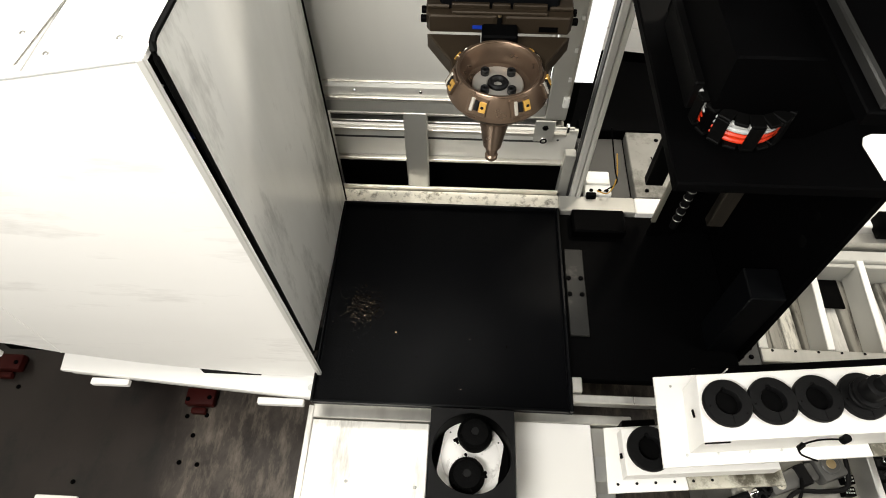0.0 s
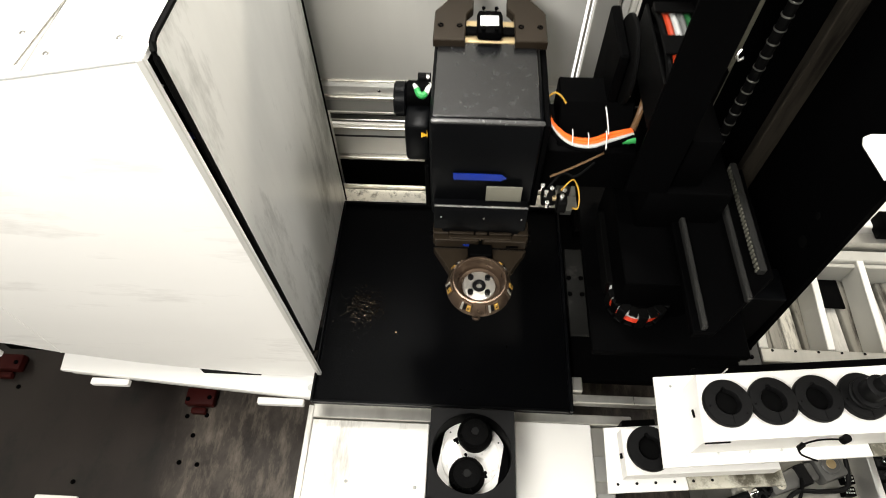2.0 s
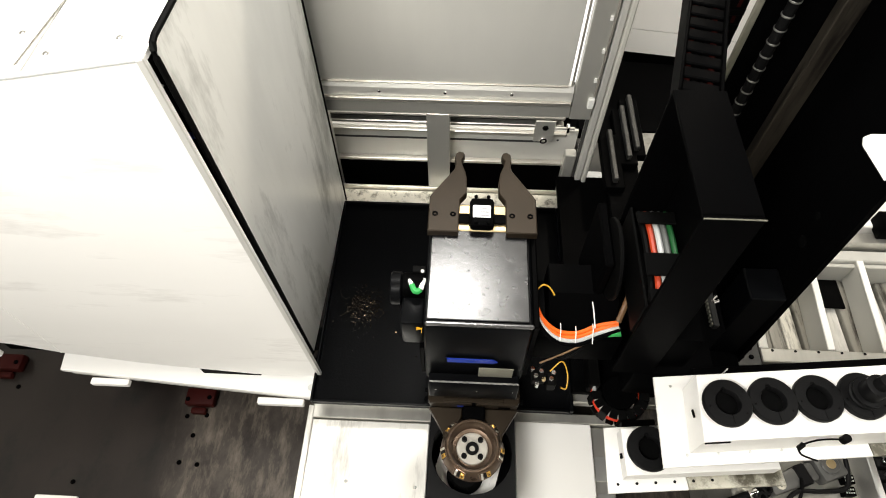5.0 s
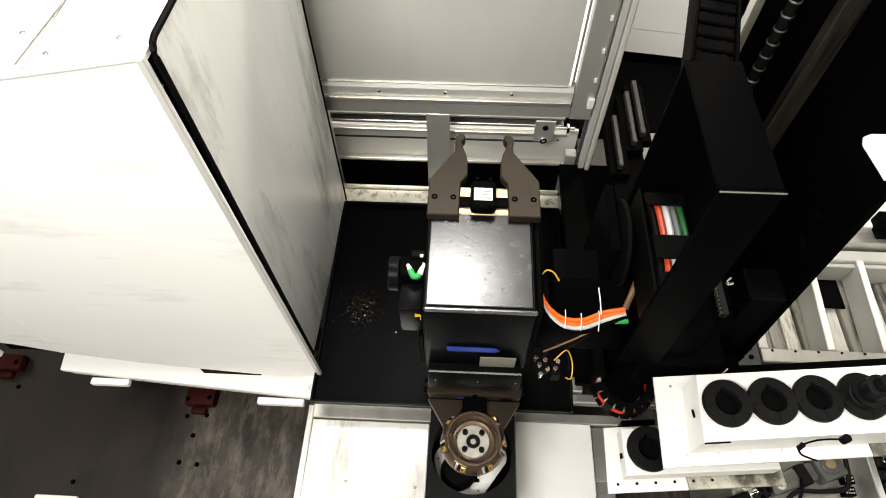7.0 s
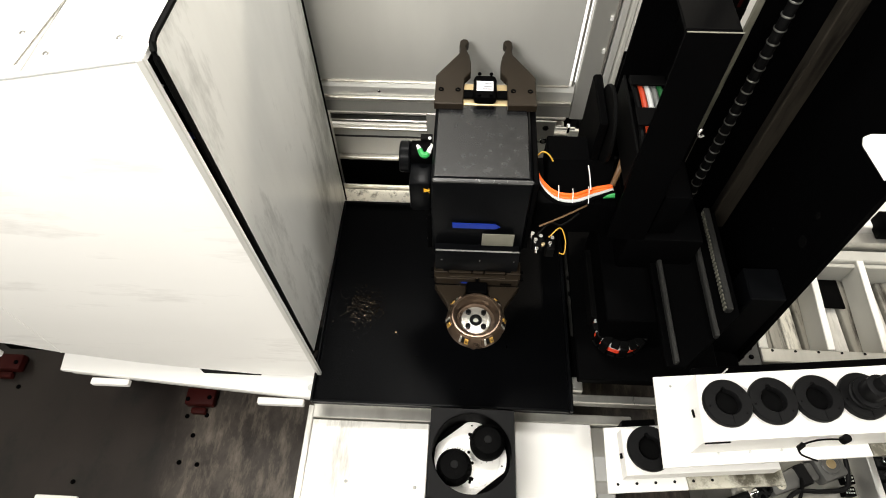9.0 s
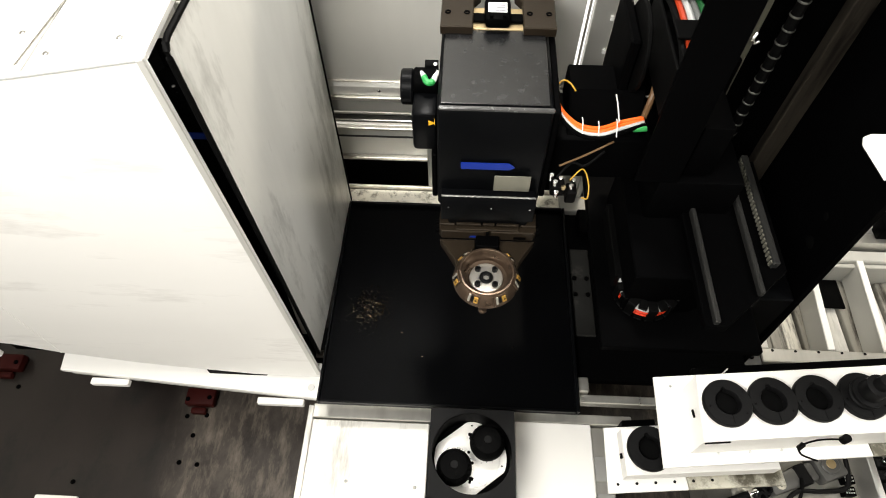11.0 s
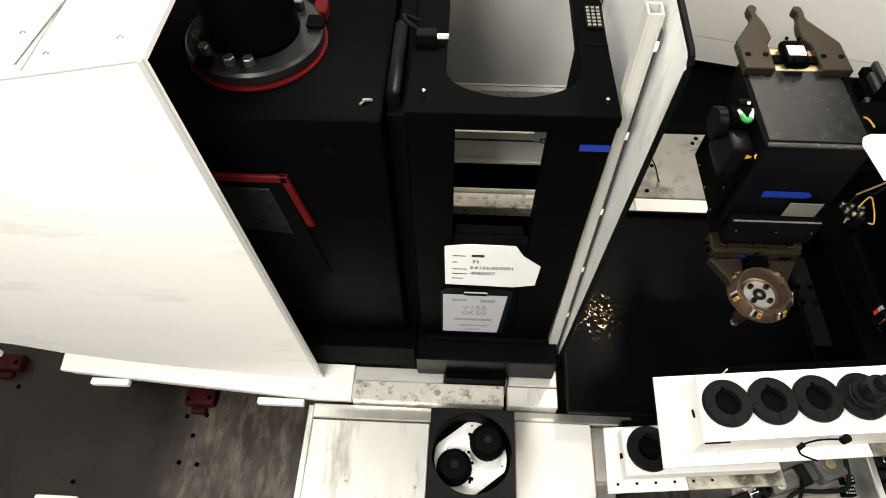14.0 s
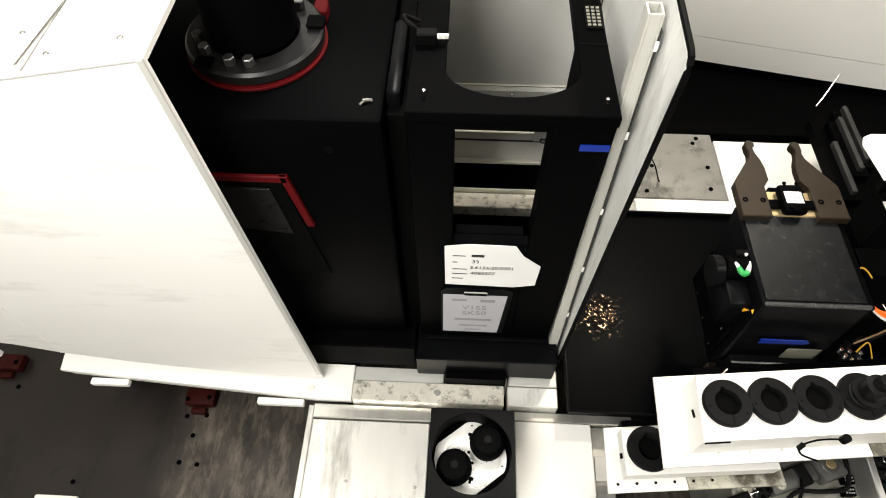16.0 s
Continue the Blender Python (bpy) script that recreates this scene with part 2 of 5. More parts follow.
# ---------------------------------------------------------------- setting
floor = solid("floor", box(-3.4, 3.4, -2.4, 3.2, -0.5, -0.42, 0), FLOORM, "dark oily steel machine bed floor with bright scuffs", "floor", "structure")
solid("wall_left", box(-3.5, -3.4, -2.4, 3.2, -0.5, 3.2, 0), WALLW, "white painted enclosure wall", "wall", "structure")
solid("wall_right", box(3.4, 3.5, -2.4, 3.2, -0.5, 3.2, 0), WALLW, "white painted enclosure wall", "wall", "structure")
solid("wall_front", box(-3.4, 3.4, -2.5, -2.4, -0.5, 3.2, 0), WALLW, "white painted enclosure wall", "wall", "structure")
solid("ceiling", box(-3.5, 3.5, -2.5, 3.3, 3.2, 3.3, 0), WALLW, "white painted enclosure ceiling", "ceiling", "structure")


def back_wall():
    w = thing("wall_back", (0.6, 2.6, -0.42), "white sheet-metal enclosure wall above a black lower band", "wall", kind="structure")

    def run(d, z0, z1):
        line = [(-3.4, 2.655), (0.8, 2.655), (1.1, 2.615), (1.9, 2.445), (3.4, 2.15)]
        return prism([(x, y + d) for x, y in line] + [(3.4, 2.78), (-3.4, 2.78)], z0, z1, "z")

    part("lower_band", run(0.01, -0.42, -0.093), BLACK, w, "black lower band")
    part("panel", run(0.0, -0.09, 0.046), WHITE, w)
    part("panel", run(0.0, 0.051, 3.2), WHITE, w)
    part("seam", run(0.006, 0.0465, 0.0505), INK, w)
    part("rod", tube([(1.84, 2.44, -0.03), (1.77, 2.35, -0.10), (1.74, 2.32, -0.128)], 0.004, 6, 2), CHROME, w, "thin bright rod")
    for x in (1.66, 1.69, 1.73):
        shared("screw", SCREW, w, (x, 2.49 - (x - 1.7) * 0.2, -0.25), (radians(90), 0, 0))


back_wall()


def left_cover():
    c = thing("machine_cover", (-0.95, 0.79, -0.05), "tall white sheet-metal machine cover with faint streaks", "cover")
    front = [(-0.5219, 1.3545), (-0.4689, 0.11256), (-0.465, -0.032), (-0.708, -0.025), (-0.996, 0.017), (-1.113, 0.040), (-1.335, 0.097), (-1.474, 0.152), (-1.509, 0.158), (-2.354, 0.2342), (-2.354, 1.0386), (-0.7534, 1.3113)]
    part("front_sheet", prism(front, 0.770, 0.780, "y", 0.0015), COVERW, c)
    part("top_sheet", prism([(-0.5219, 1.3545), (-0.7514, 1.3113), (-0.7514, 1.2996), (-0.5219, 1.3427)], 0.7805, 1.7, "y", 0.001), COVERW, c)
    part("top_sheet", prism([(-0.7573, 1.3104), (-2.354, 1.0386), (-2.354, 1.0268), (-0.7573, 1.2986)], 0.7805, 1.7, "y", 0.001), COVERW, c)
    flange = prism([(-0.768, 0.787), (-0.742, 0.99), (-0.655, 1.7), (-0.71, 1.7), (-0.796, 0.99), (-0.806, 0.83)], 1.313, 1.319, "z", 0.001)
    bmesh.ops.rotate(flange, cent=(-0.768, 0.8, 1.3), matrix=Matrix.Rotation(radians(-14), 3, "Y"), verts=flange.verts)
    part("top_flange", flange, WALLW, c)
    part("seam", prism([(-0.535, 1.350), (-0.753, 1.3095), (-2.35, 1.04), (-2.35, 1.037), (-0.753, 1.3065), (-0.535, 1.3470)], 0.7675, 0.7698, "y", 0), GREYC, c)
    part("edge_fold", prism([(-0.5219, 1.3545), (-0.4689, 0.11256), (-0.465, 0.000722), (-0.4807, 0.000722), (-0.4846, 0.11256), (-0.5346, 1.3506)], 0.765, 0.7695, "y", 0.001), SHEET, c, "folded sheet edge")
    part("crease", prism([(-1.332, 0.10), (-1.336, 0.10), (-1.3445, 0.60), (-1.3405, 0.60)], 0.768, 0.7695, "y", 0), WHITE, c)
    for x, y in ((-0.585, 0.83), (-0.72, 0.815)):
        shared("screw", SCREW, c, (x, y, 1.3545 + (x + 0.522) * 0.188))
    shared("screw", SCREW, c, (-0.785, 0.87, 1.316))
    part("bracket", box(-1.62, -1.56, 0.76, 0.78, 0.06, 0.14, 0.003), COVERW, c)


left_cover()


def guide_beam():
    b = thing("guide_beam", (-0.5, 0.74, -0.14), "long bright steel guide beam, mottled where the surface is scraped", "beam")
    part("white_length", prism([(-1.42, 0.766), (-1.011, 0.737), (-0.481, 0.7005), (-0.36, 0.7005), (-0.36, 0.83), (-0.9, 0.835), (-1.43, 0.85)], -0.072, -0.05, "z", 0.003), WHITE, b, "white painted length")
    part("scraped_length", box(-0.358, 0.173, 0.702, 0.774, -0.14, -0.05, 0.003), SCRAPED, b, "mottled scraped steel length")
    part("end_block", box(0.186, 0.36, 0.702, 0.772, -0.14, -0.05, 0.003), PLATE, b)
    # The webs are coloured as dark as the shade under the beam.
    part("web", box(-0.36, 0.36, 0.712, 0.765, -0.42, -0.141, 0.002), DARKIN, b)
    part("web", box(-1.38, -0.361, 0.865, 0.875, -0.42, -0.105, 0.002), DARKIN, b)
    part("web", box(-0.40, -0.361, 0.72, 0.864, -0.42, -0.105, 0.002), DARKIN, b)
    part("lower_lip", prism([(-1.40, 0.772), (-1.011, 0.744), (-0.481, 0.708), (-0.362, 0.708), (-0.362, 0.82), (-1.40, 0.84)], -0.104, -0.0725, "z", 0.002), SHEET, b)
    part("ledge", box(-0.359, -0.04, 0.776, 0.83, -0.12, -0.062, 0.003), SHEET, b)
    part("ledge", box(0.19, 0.36, 0.776, 0.84, -0.12, -0.05, 0.003), SHEET, b)
    for x0, x1, y in ((-1.31, -1.172, 0.752), (-0.695, -0.53, 0.706)):
        part("foot", box(x0, x1, y - 0.024, y, -0.10, -0.076, 0.003), WHITE, b)
    for x in (-0.505, -0.06):
        shared("screw", finish(rod(0.012, 0, 0.003, seg=20, ch=0.001), "screw", ALU), b, (x, 0.738, -0.05))


guide_beam()


def red_clamp(x, y, z0=-0.42):
    c = thing("clamp", (x, y, z0), "red painted clamp block on the oily bed", "clamp", "clamps under the beam")
    part("body", box(x - 0.06, x + 0.06, y - 0.02, y + 0.05, z0, z0 + 0.045, 0.010, 2), DARKRED, c)
    part("lug", box(x - 0.03, x + 0.03, y - 0.05, y - 0.025, z0, z0 + 0.03, 0.006, 2), DARKRED, c)
    shared("bolt", BOLT, c, (x - 0.045, y, z0 + 0.045))
    shared("bolt", BOLT, c, (x + 0.04, y + 0.01, z0 + 0.045))


red_clamp(-1.03, 0.785)
red_clamp(-1.88, 0.90)
for i, (x, y) in enumerate(((-1.078, 0.728), (-1.00, 0.735), (-1.034, 0.653), (-1.06, 0.547), (-0.988, 0.542), (-1.445, 0.458), (-1.817, 0.82))):
    ob = new("floor_bolt", BOLT)
    ob.location = (x, y, -0.42)
    tagged(ob, "small dark bolt head in the oily floor", "bolt", "floor bolts")
bk = thing("bracket", (-1.52, 0.40, -0.42), "small white bracket with holes on the bed", "bracket")
part("plate", box(-1.56, -1.40, 0.36, 0.405, -0.42, -0.40, 0.003), WHITE, bk)


def platform():
    p = thing("front_platform", (-0.02, 0.4, -0.42), "bright milled steel platform with scuffed patches", "platform")
    part("left_plate", box(-0.492, -0.083, -0.2, 0.644, -0.16, -0.10, 0.003), PLATE, p)
    part("right_plate", box(0.213, 0.475, -0.2, 0.662, -0.16, -0.088, 0.003), WHITE, p)
    part("upper_strip", box(-0.495, 0.21, 0.648, 0.698, -0.16, -0.092, 0.003), STEEL, p, "machined steel strip")
    part("upper_strip", box(0.212, 0.62, 0.664, 0.698, -0.16, -0.092, 0.003), STEEL, p, "machined steel strip")
    part("side_rail", box(-0.515, -0.494, -0.2, 0.695, -0.16, -0.103, 0.003), PLATE, p)
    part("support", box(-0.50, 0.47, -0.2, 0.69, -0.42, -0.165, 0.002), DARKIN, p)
    part("right_strip", box(0.478, 0.545, -0.2, 0.66, -0.16, -0.115, 0.003), STEEL, p)
    for y0, y1 in ((0.36, 0.44), (0.48, 0.56)):
        part("shim", box(0.482, 0.54, y0, y1, -0.114, -0.108, 0.001), ALU, p)
    for x, y in ((-0.35, 0.44), (-0.12, 0.43)):
        shared("screw", SCREW, p, (x, y, -0.10))


platform()

# ---------------------------------------------------------------- back door frame


def back_frame():
    f = thing("door_frame", (0.0, 1.6, -0.42), "pale steel door frame with rails and dark slots", "door frame", kind="structure")
    part("sill", box(-0.56, 0.405, 1.525, 1.60, -0.06, 0.0, 0.004), SCRAPED, f, "scraped steel sill")
    part("sill", box(0.406, 0.72, 1.52, 1.60, -0.06, 0.0, 0.004), FRAME, f, "grey milled sill")
    part("sill", box(0.721, 1.60, 1.52, 1.60, -0.06, 0.0, 0.004), WHITE, f, "white painted sill")
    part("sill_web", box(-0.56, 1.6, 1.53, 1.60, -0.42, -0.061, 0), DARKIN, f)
    part("sill_lip", box(-0.56, 0.40, 1.603, 1.612, -0.03, 0.018, 0.002), BRIGHT, f, "thin bright lip along the sill")
    part("white_tag", box(-0.315, -0.285, 1.601, 1.6028, 0.002, 0.016, 0), WHITEC, f)
    part("post", box(0.455, 0.478, 1.60, 1.68, -0.06, 1.7, 0.004), SHEET, f)
    part("post_return", box(0.48, 0.497, 1.59, 1.68, -0.06, 1.7, 0.004), PALEGREY, f)
    part("post_gap", box(0.4515, 0.4545, 1.62, 1.66, -0.06, 1.7, 0), INK, f)
    part("leg", box(0.405, 0.45, 1.64, 1.68, -0.06, 0.20, 0.004), FRAME, f)
    part("post", box(-0.62, -0.515, 1.64, 1.69, -0.1, 1.7, 0.004), FRAME, f)
    # sheet apron and rails seen through the door's openings
    part("apron", box(-0.75, 0.45, 1.705, 1.72, 0.088, 0.272, 0.002), SHEET, f, "pale sheet apron behind the door")
    part("apron_lip", box(-0.75, 0.40, 1.686, 1.704, 0.254, 0.272, 0.003), BRIGHT, f)
    part("apron_lip", box(-0.75, 0.45, 1.684, 1.704, 0.086, 0.104, 0.003), BRIGHT, f)
    part("groove", box(-0.75, 0.33, 1.7035, 1.7048, 0.203, 0.213, 0), INK, f)
    part("guide_rail", box(-0.75, 0.40, 1.76, 1.80, 0.27, 0.285, 0.003), FRAME, f)
    part("guide_rail", box(-0.75, 0.40, 1.76, 1.79, 0.225, 0.243, 0.003), STEEL, f)
    # Near-black sheet painted as the shade behind the door's openings.
    part("slot_shade", box(-0.75, 0.45, 1.86, 1.88, -0.42, 0.5, 0.0), DARKIN, f)
    part("bracket", box(0.272, 0.35, 1.677, 1.685, 0.235, 0.345, 0.002), STILE, f)
    part("nut", rod(0.012, 1.668, 1.6765, (0.312, 0, 0.315), 6, 0.002, axis="y"), DARKIN, f)
    part("roller", disc_ring(0.007, 0.016, 1.668, 1.6765, (0.312, 0, 0.248), 20, 0.002, axis="y"), CHROME, f)
    part("stop_rod", rod(0.006, 0.346, 0.42, (0, 1.66, 0.33), 12, axis="x"), FRAME, f)
    part("nut", box(0.388, 0.40, 1.648, 1.672, 0.315, 0.345, 0.002), CHROME, f)
    for x, z in ((0.375, 0.22), (0.40, 0.245), (0.425, 0.13)):
        part("screw", rod(0.005, 1.701, 1.7045, (x, 0, z), 10, axis="y"), INK, f)
    return f


back_frame()
# Self-lit panel in place of the bright space behind the open door gap.
glow = bpy.data.materials.new("glowing_backdrop")
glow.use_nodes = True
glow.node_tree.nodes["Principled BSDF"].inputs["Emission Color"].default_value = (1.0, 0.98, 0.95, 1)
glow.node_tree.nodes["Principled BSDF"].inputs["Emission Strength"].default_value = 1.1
solid("backdrop", box(0.30, 0.4535, 1.70, 1.702, 0.52, 1.7, 0), glow, "glowing panel in place of the bright space beyond the sliding door gap", "backdrop", "structure")


def back_door():
    d = thing("sliding_door", (-0.07, 1.62, 0.0), "pale brushed sheet-steel sliding door with a lower ledge and an open foot frame", "door")
    part("door_sheet", box(-0.60, 0.352, 1.612, 1.63, 0.575, 1.7, 0.003), SHEET, d)
    part("lower_ledge", prism([(1.60, 0.502), (1.60, 0.56), (1.612, 0.578), (1.64, 0.578), (1.64, 0.502)], -0.60, 0.372, "x", 0.002), SHEET, d)
    part("bright_strip", box(-0.60, 0.368, 1.588, 1.60, 0.505, 0.522, 0.002), BRIGHT, d, "bright worn lower edge")
    part("stile", box(0.376, 0.450, 1.60, 1.635, 0.435, 1.7, 0.003), STILE, d, "brushed steel stile")
    part("bead", tube([(0.362, 1.606, 0.585), (0.362, 1.606, 1.1), (0.362, 1.606, 1.69)], 0.004, 6, 2), BRIGHT, d)
    part("bottom_rail", box(-0.62, 0.375, 1.605, 1.635, 0.437, 0.500, 0.003), STILE, d)
    part("mullion", box(-0.140, -0.052, 1.607, 1.64, 0.003, 0.4365, 0.004), STILE, d, "brushed steel mullion")
    part("seam", box(-0.60, 0.35, 1.606, 1.612, 0.574, 0.580, 0.001), BRIGHT, d)
    for x in (-0.3, -0.07, 0.16):
        shared("screw", SCREW, d, (x, 1.60, 0.545), (radians(90), 0, 0))
    part("latch", box(0.425, 0.447, 1.585, 1.60, 0.50, 0.545, 0.003), WHITEC, d, "white plastic latch")
    part("edge_strip", box(0.440, 0.447, 1.594, 1.5995, 0.55, 1.7, 0.001), BRIGHT, d)
    for z in (0.62, 0.74, 0.86, 0.98):
        part("clip", box(0.428, 0.438, 1.592, 1.5995, z - 0.008, z + 0.008, 0.001), WHITEC, d)
    return d


DOOR = back_door()


def rear_bed():
    b = thing("rear_bed", (1.1, 1.75, -0.42), "grey milled rear bed with a bolted plate", "machine bed")
    part("white_plate", box(1.12, 1.62, 1.60, 1.95, -0.12, -0.01, 0.003), WHITE, b)
    part("milled_plate", box(0.73, 1.11, 1.603, 1.98, -0.06, -0.002, 0.004), mat("oily_milled_steel", (0.24, 0.235, 0.215), 0.42, 0.5, 0.25, 7.0, second=(0.10, 0.097, 0.085), amount=0.4, blotch=6.0), b, "grey milled plate with bolt holes")
    part("black_strip", box(0.52, 1.72, 1.985, 2.05, -0.129, 0.0, 0.004), BLACK, b)
    part("support", prism([(0.52, 1.61), (2.4, 1.61), (2.4, 2.34), (1.9, 2.44), (1.1, 2.60), (0.52, 2.64)], -0.42, -0.13, "z"), BLACK, b)
    part("dark_plate", box(0.52, 0.725, 1.603, 1.98, -0.125, -0.05, 0.003), mat("grey_dull_steel", (0.055, 0.054, 0.050), 0.5, 0.4, 0.2, 6.0), b)
    for x, y in ((0.78, 1.64), (0.86, 1.93), (1.02, 1.92), (1.05, 1.66), (1.06, 1.78), (0.82, 1.78), (1.04, 1.95)):
        shared("bolt", BOLT, b, (x, y, -0.002))


rear_bed()


def terminal_block():
    k = thing("valve_terminal", (0.56, 1.66, -0.05), "small white valve terminal with dark ports and thin cables", "terminal")
    part("body", box(0.52, 0.63, 1.61, 1.74, -0.05, 0.0, 0.004), WHITEC, k)
    part("rail", box(0.525, 0.625, 1.66, 1.69, 0.0, 0.012, 0.002), ALU, k)
    for x in (0.545, 0.58, 0.61):
        part("port", rod(0.008, 0.0, 0.006, (x, 1.63, 0), 12), BLACK, k)
    part("dark_block", box(0.52, 0.56, 1.585, 1.608, -0.04, 0.02, 0.003), BLACK, k)
    part("cable", tube([(0.60, 1.63, 0.0), (0.63, 1.61, 0.08), (0.60, 1.60, 0.18), (0.57, 1.70, 0.30)], 0.003, 6), BLACK, k)
    part("cable", tube([(0.57, 1.63, 0.0), (0.60, 1.58, 0.05), (0.62, 1.60, 0.12), (0.61, 1.66, 0.2)], 0.0025, 6), YELLOW, k)
    part("cable", tube([(0.84, 1.70, 0.0), (0.82, 1.66, 0.04), (0.81, 1.72, 0.06), (0.82, 1.82, 0.01)], 0.003, 6), BLACK, k)


terminal_block()

# ---------------------------------------------------------------- taper cleaning station


def cleaning_station():
    s = thing("cleaning_station", (0.065, 0.53, -0.60), "black square taper-cleaning station with a round opening", "cleaning station")
    n = 48
    bm = bmesh.new()
    x0, x1, y0, y1 = -0.077, 0.205, 0.385, 0.676
    cx, cy, r = 0.064, 0.533, 0.132
    for z, flip in ((-0.02, False), (-0.032, True)):
        inner, outer = [], []
        for i in range(n):
            a = 2 * math.pi * i / n
            u, v = math.cos(a), math.sin(a)
            inner.append(bm.verts.new((cx + r * u, cy + r * v, z)))
            tx = ((x1 - cx) if u > 0 else (cx - x0)) / max(abs(u), 1e-6)
            ty = ((y1 - cy) if v > 0 else (cy - y0)) / max(abs(v), 1e-6)
            k = min(tx, ty)
            outer.append(bm.verts.new((cx + k * u, cy + k * v, z)))
        for i in range(n):
            j = (i + 1) % n
            q = (inner[i], outer[i], outer[j], inner[j])
            bm.faces.new(q[::-1] if flip else q)
    bmesh.ops.recalc_face_normals(bm, faces=bm.faces)
    part("top_plate", bm, RINGM, s)
    for a, b, c, d in ((x0, x1, y0, y0 + 0.006), (x0, x1, y1 - 0.006, y1), (x0, x0 + 0.006, y0 + 0.006, y1 - 0.006), (x1 - 0.006, x1, y0 + 0.006, y1 - 0.006)):
        part("side_wall", box(a, b, c, d, -0.60, -0.0325, 0.001), RINGM, s)
    part("bore", disc_ring(0.1325, 0.138, -0.13, -0.0325, (cx, cy, 0), 48, 0.001), BLACK, s)
    part("disc", rod(0.132, -0.15, -0.135, (cx, cy, 0), 48, 0.002), BLACK, s, "dark bottom disc")
    return s


STATION = cleaning_station()


def tilted(bm, m):
    bmesh.ops.transform(bm, matrix=m, verts=bm.verts)
    return bm


def brushes():
    """Two round bristle brushes on a turning plate with flattened sides."""
    cx, cy, z = 0.063, 0.541, -0.134
    b = thing("brush_head", (cx, cy, z), "pair of round black bristle brushes on a turning bright plate", "brush")
    wet = mat("wet_bright_plate", (0.80, 0.79, 0.76), 0.3, 0.15, 0.08, 10.0, 0.08, second=(0.35, 0.34, 0.32), amount=0.02, blotch=16.0)
    pts = []
    for i in range(60):
        a = 2 * math.pi * i / 60
        pts.append((cx + max(-0.105, min(0.105, 0.124 * math.cos(a))), cy + 0.124 * math.sin(a)))
    part("plate", prism(pts, z, z + 0.008, "z", 0.001), wet, b, "wet bright plate with flattened sides")
    part("inner_disc", rod(0.1, z + 0.008, z + 0.0105, (cx, cy, 0), 48, 0.001), wet, b)
    for s in (1, -1):
        y = cy + s * 0.07
        h0 = z + 0.011
        core = part("brush", lathe([(0.03, h0), (0.056, h0 + 0.008), (0.060, h0 + 0.03), (0.058, h0 + 0.05), (0.045, h0 + 0.068), (0.018, h0 + 0.075), (0.014, h0 + 0.074), (0.001, h0 + 0.072)], 40, (cx, y, 0)), BRISTLE, b, "round black bristle brush")
        part("cap", rod(0.013, h0 + 0.0735, h0 + 0.077, (cx, y, 0), 20, 0.001), mat("dark_grey_cap", (0.006, 0.006, 0.006), 0.6, spec=0.1), core)
        bm = bmesh.new()
        rng = random.Random(5)
        for i in range(300):
            a, h = rng.uniform(0, 2 * math.pi), rng.uniform(h0 + 0.006, h0 + 0.066)
            u = Vector((math.cos(a), math.sin(a), rng.uniform(-0.1, 0.35))).normalized()
            p = Vector((cx, y, h)) + u * 0.050
            q = p + u * rng.uniform(0.008, 0.012)
            w = Vector((-u.y, u.x, 0)) * 0.0014
            bm.faces.new([bm.verts.new(c) for c in (p - w, p + w, q)])
        part("bristles", bm, BRISTLE, core)
    for dx, dy in ((-0.018, 0.006), (0.018, -0.006)):
        part("hole", rod(0.0055, z + 0.0105, z + 0.0115, (cx + dx, cy + dy, 0), 12, 0.0003), BLACK, b)
    for s in (1, -1):
        part("slot", tilted(prism([(-0.004, -0.012), (0.004, -0.012), (0.004, -0.002), (0.010, 0.0), (0.010, 0.010), (-0.010, 0.010), (-0.010, 0.0), (-0.004, -0.002)], z + 0.0105, z + 0.0118, "z"), Matrix.Translation((cx - s * 0.058, cy + s * 0.045, 0)) @ Matrix.Rotation(radians(40), 4, "Z")), BLACK, b)
        part("screw", rod(0.003, z + 0.008, z + 0.010, (cx + s * 0.085, cy + 0.07, 0), 10, 0.0003), BLACK, b)
    return b


BRUSH = brushes()

# ---------------------------------------------------------------- tool magazine
TILT = Matrix.Translation((0.66, 0.62, 0)) @ Matrix.Rotation(radians(5.6), 4, "Z")


def pocket_ring(bm, cx, cy, z, r):
    """A holder ring with a keyed bore."""
    n = 56
    prof = [(0.5, -0.02, 0), (0.95, -0.02, 0), (1.0, -0.014, 0), (1.0, 0.0, 0), (0.96, 0.005, 0), (0.54, 0.005, 1), (0.5, 0.0, 1), (0.5, -0.02, 1)]
    rings = []
    for k, h, _ in prof:
        ring = []
        for i in range(n):
            a = 2 * math.pi * i / n
            f = k
            if k < 0.6 and (abs(a - math.pi / 2 - 0.1) < 0.16):
                f = k * 1.24
            ring.append(bm.verts.new((cx + r * f * math.cos(a), cy + r * f * math.sin(a), z + h)))
        rings.append(ring)
    fs = []
    for a, b in zip(rings, rings[1:]):
        for i in range(n):
            fs.append(bm.faces.new((a[i], a[(i + 1) % n], b[(i + 1) % n], b[i])))
    bmesh.ops.recalc_face_normals(bm, faces=fs)
    return bm


RAISED = []


def mag(bm):
    return tilted(bm, TILT)


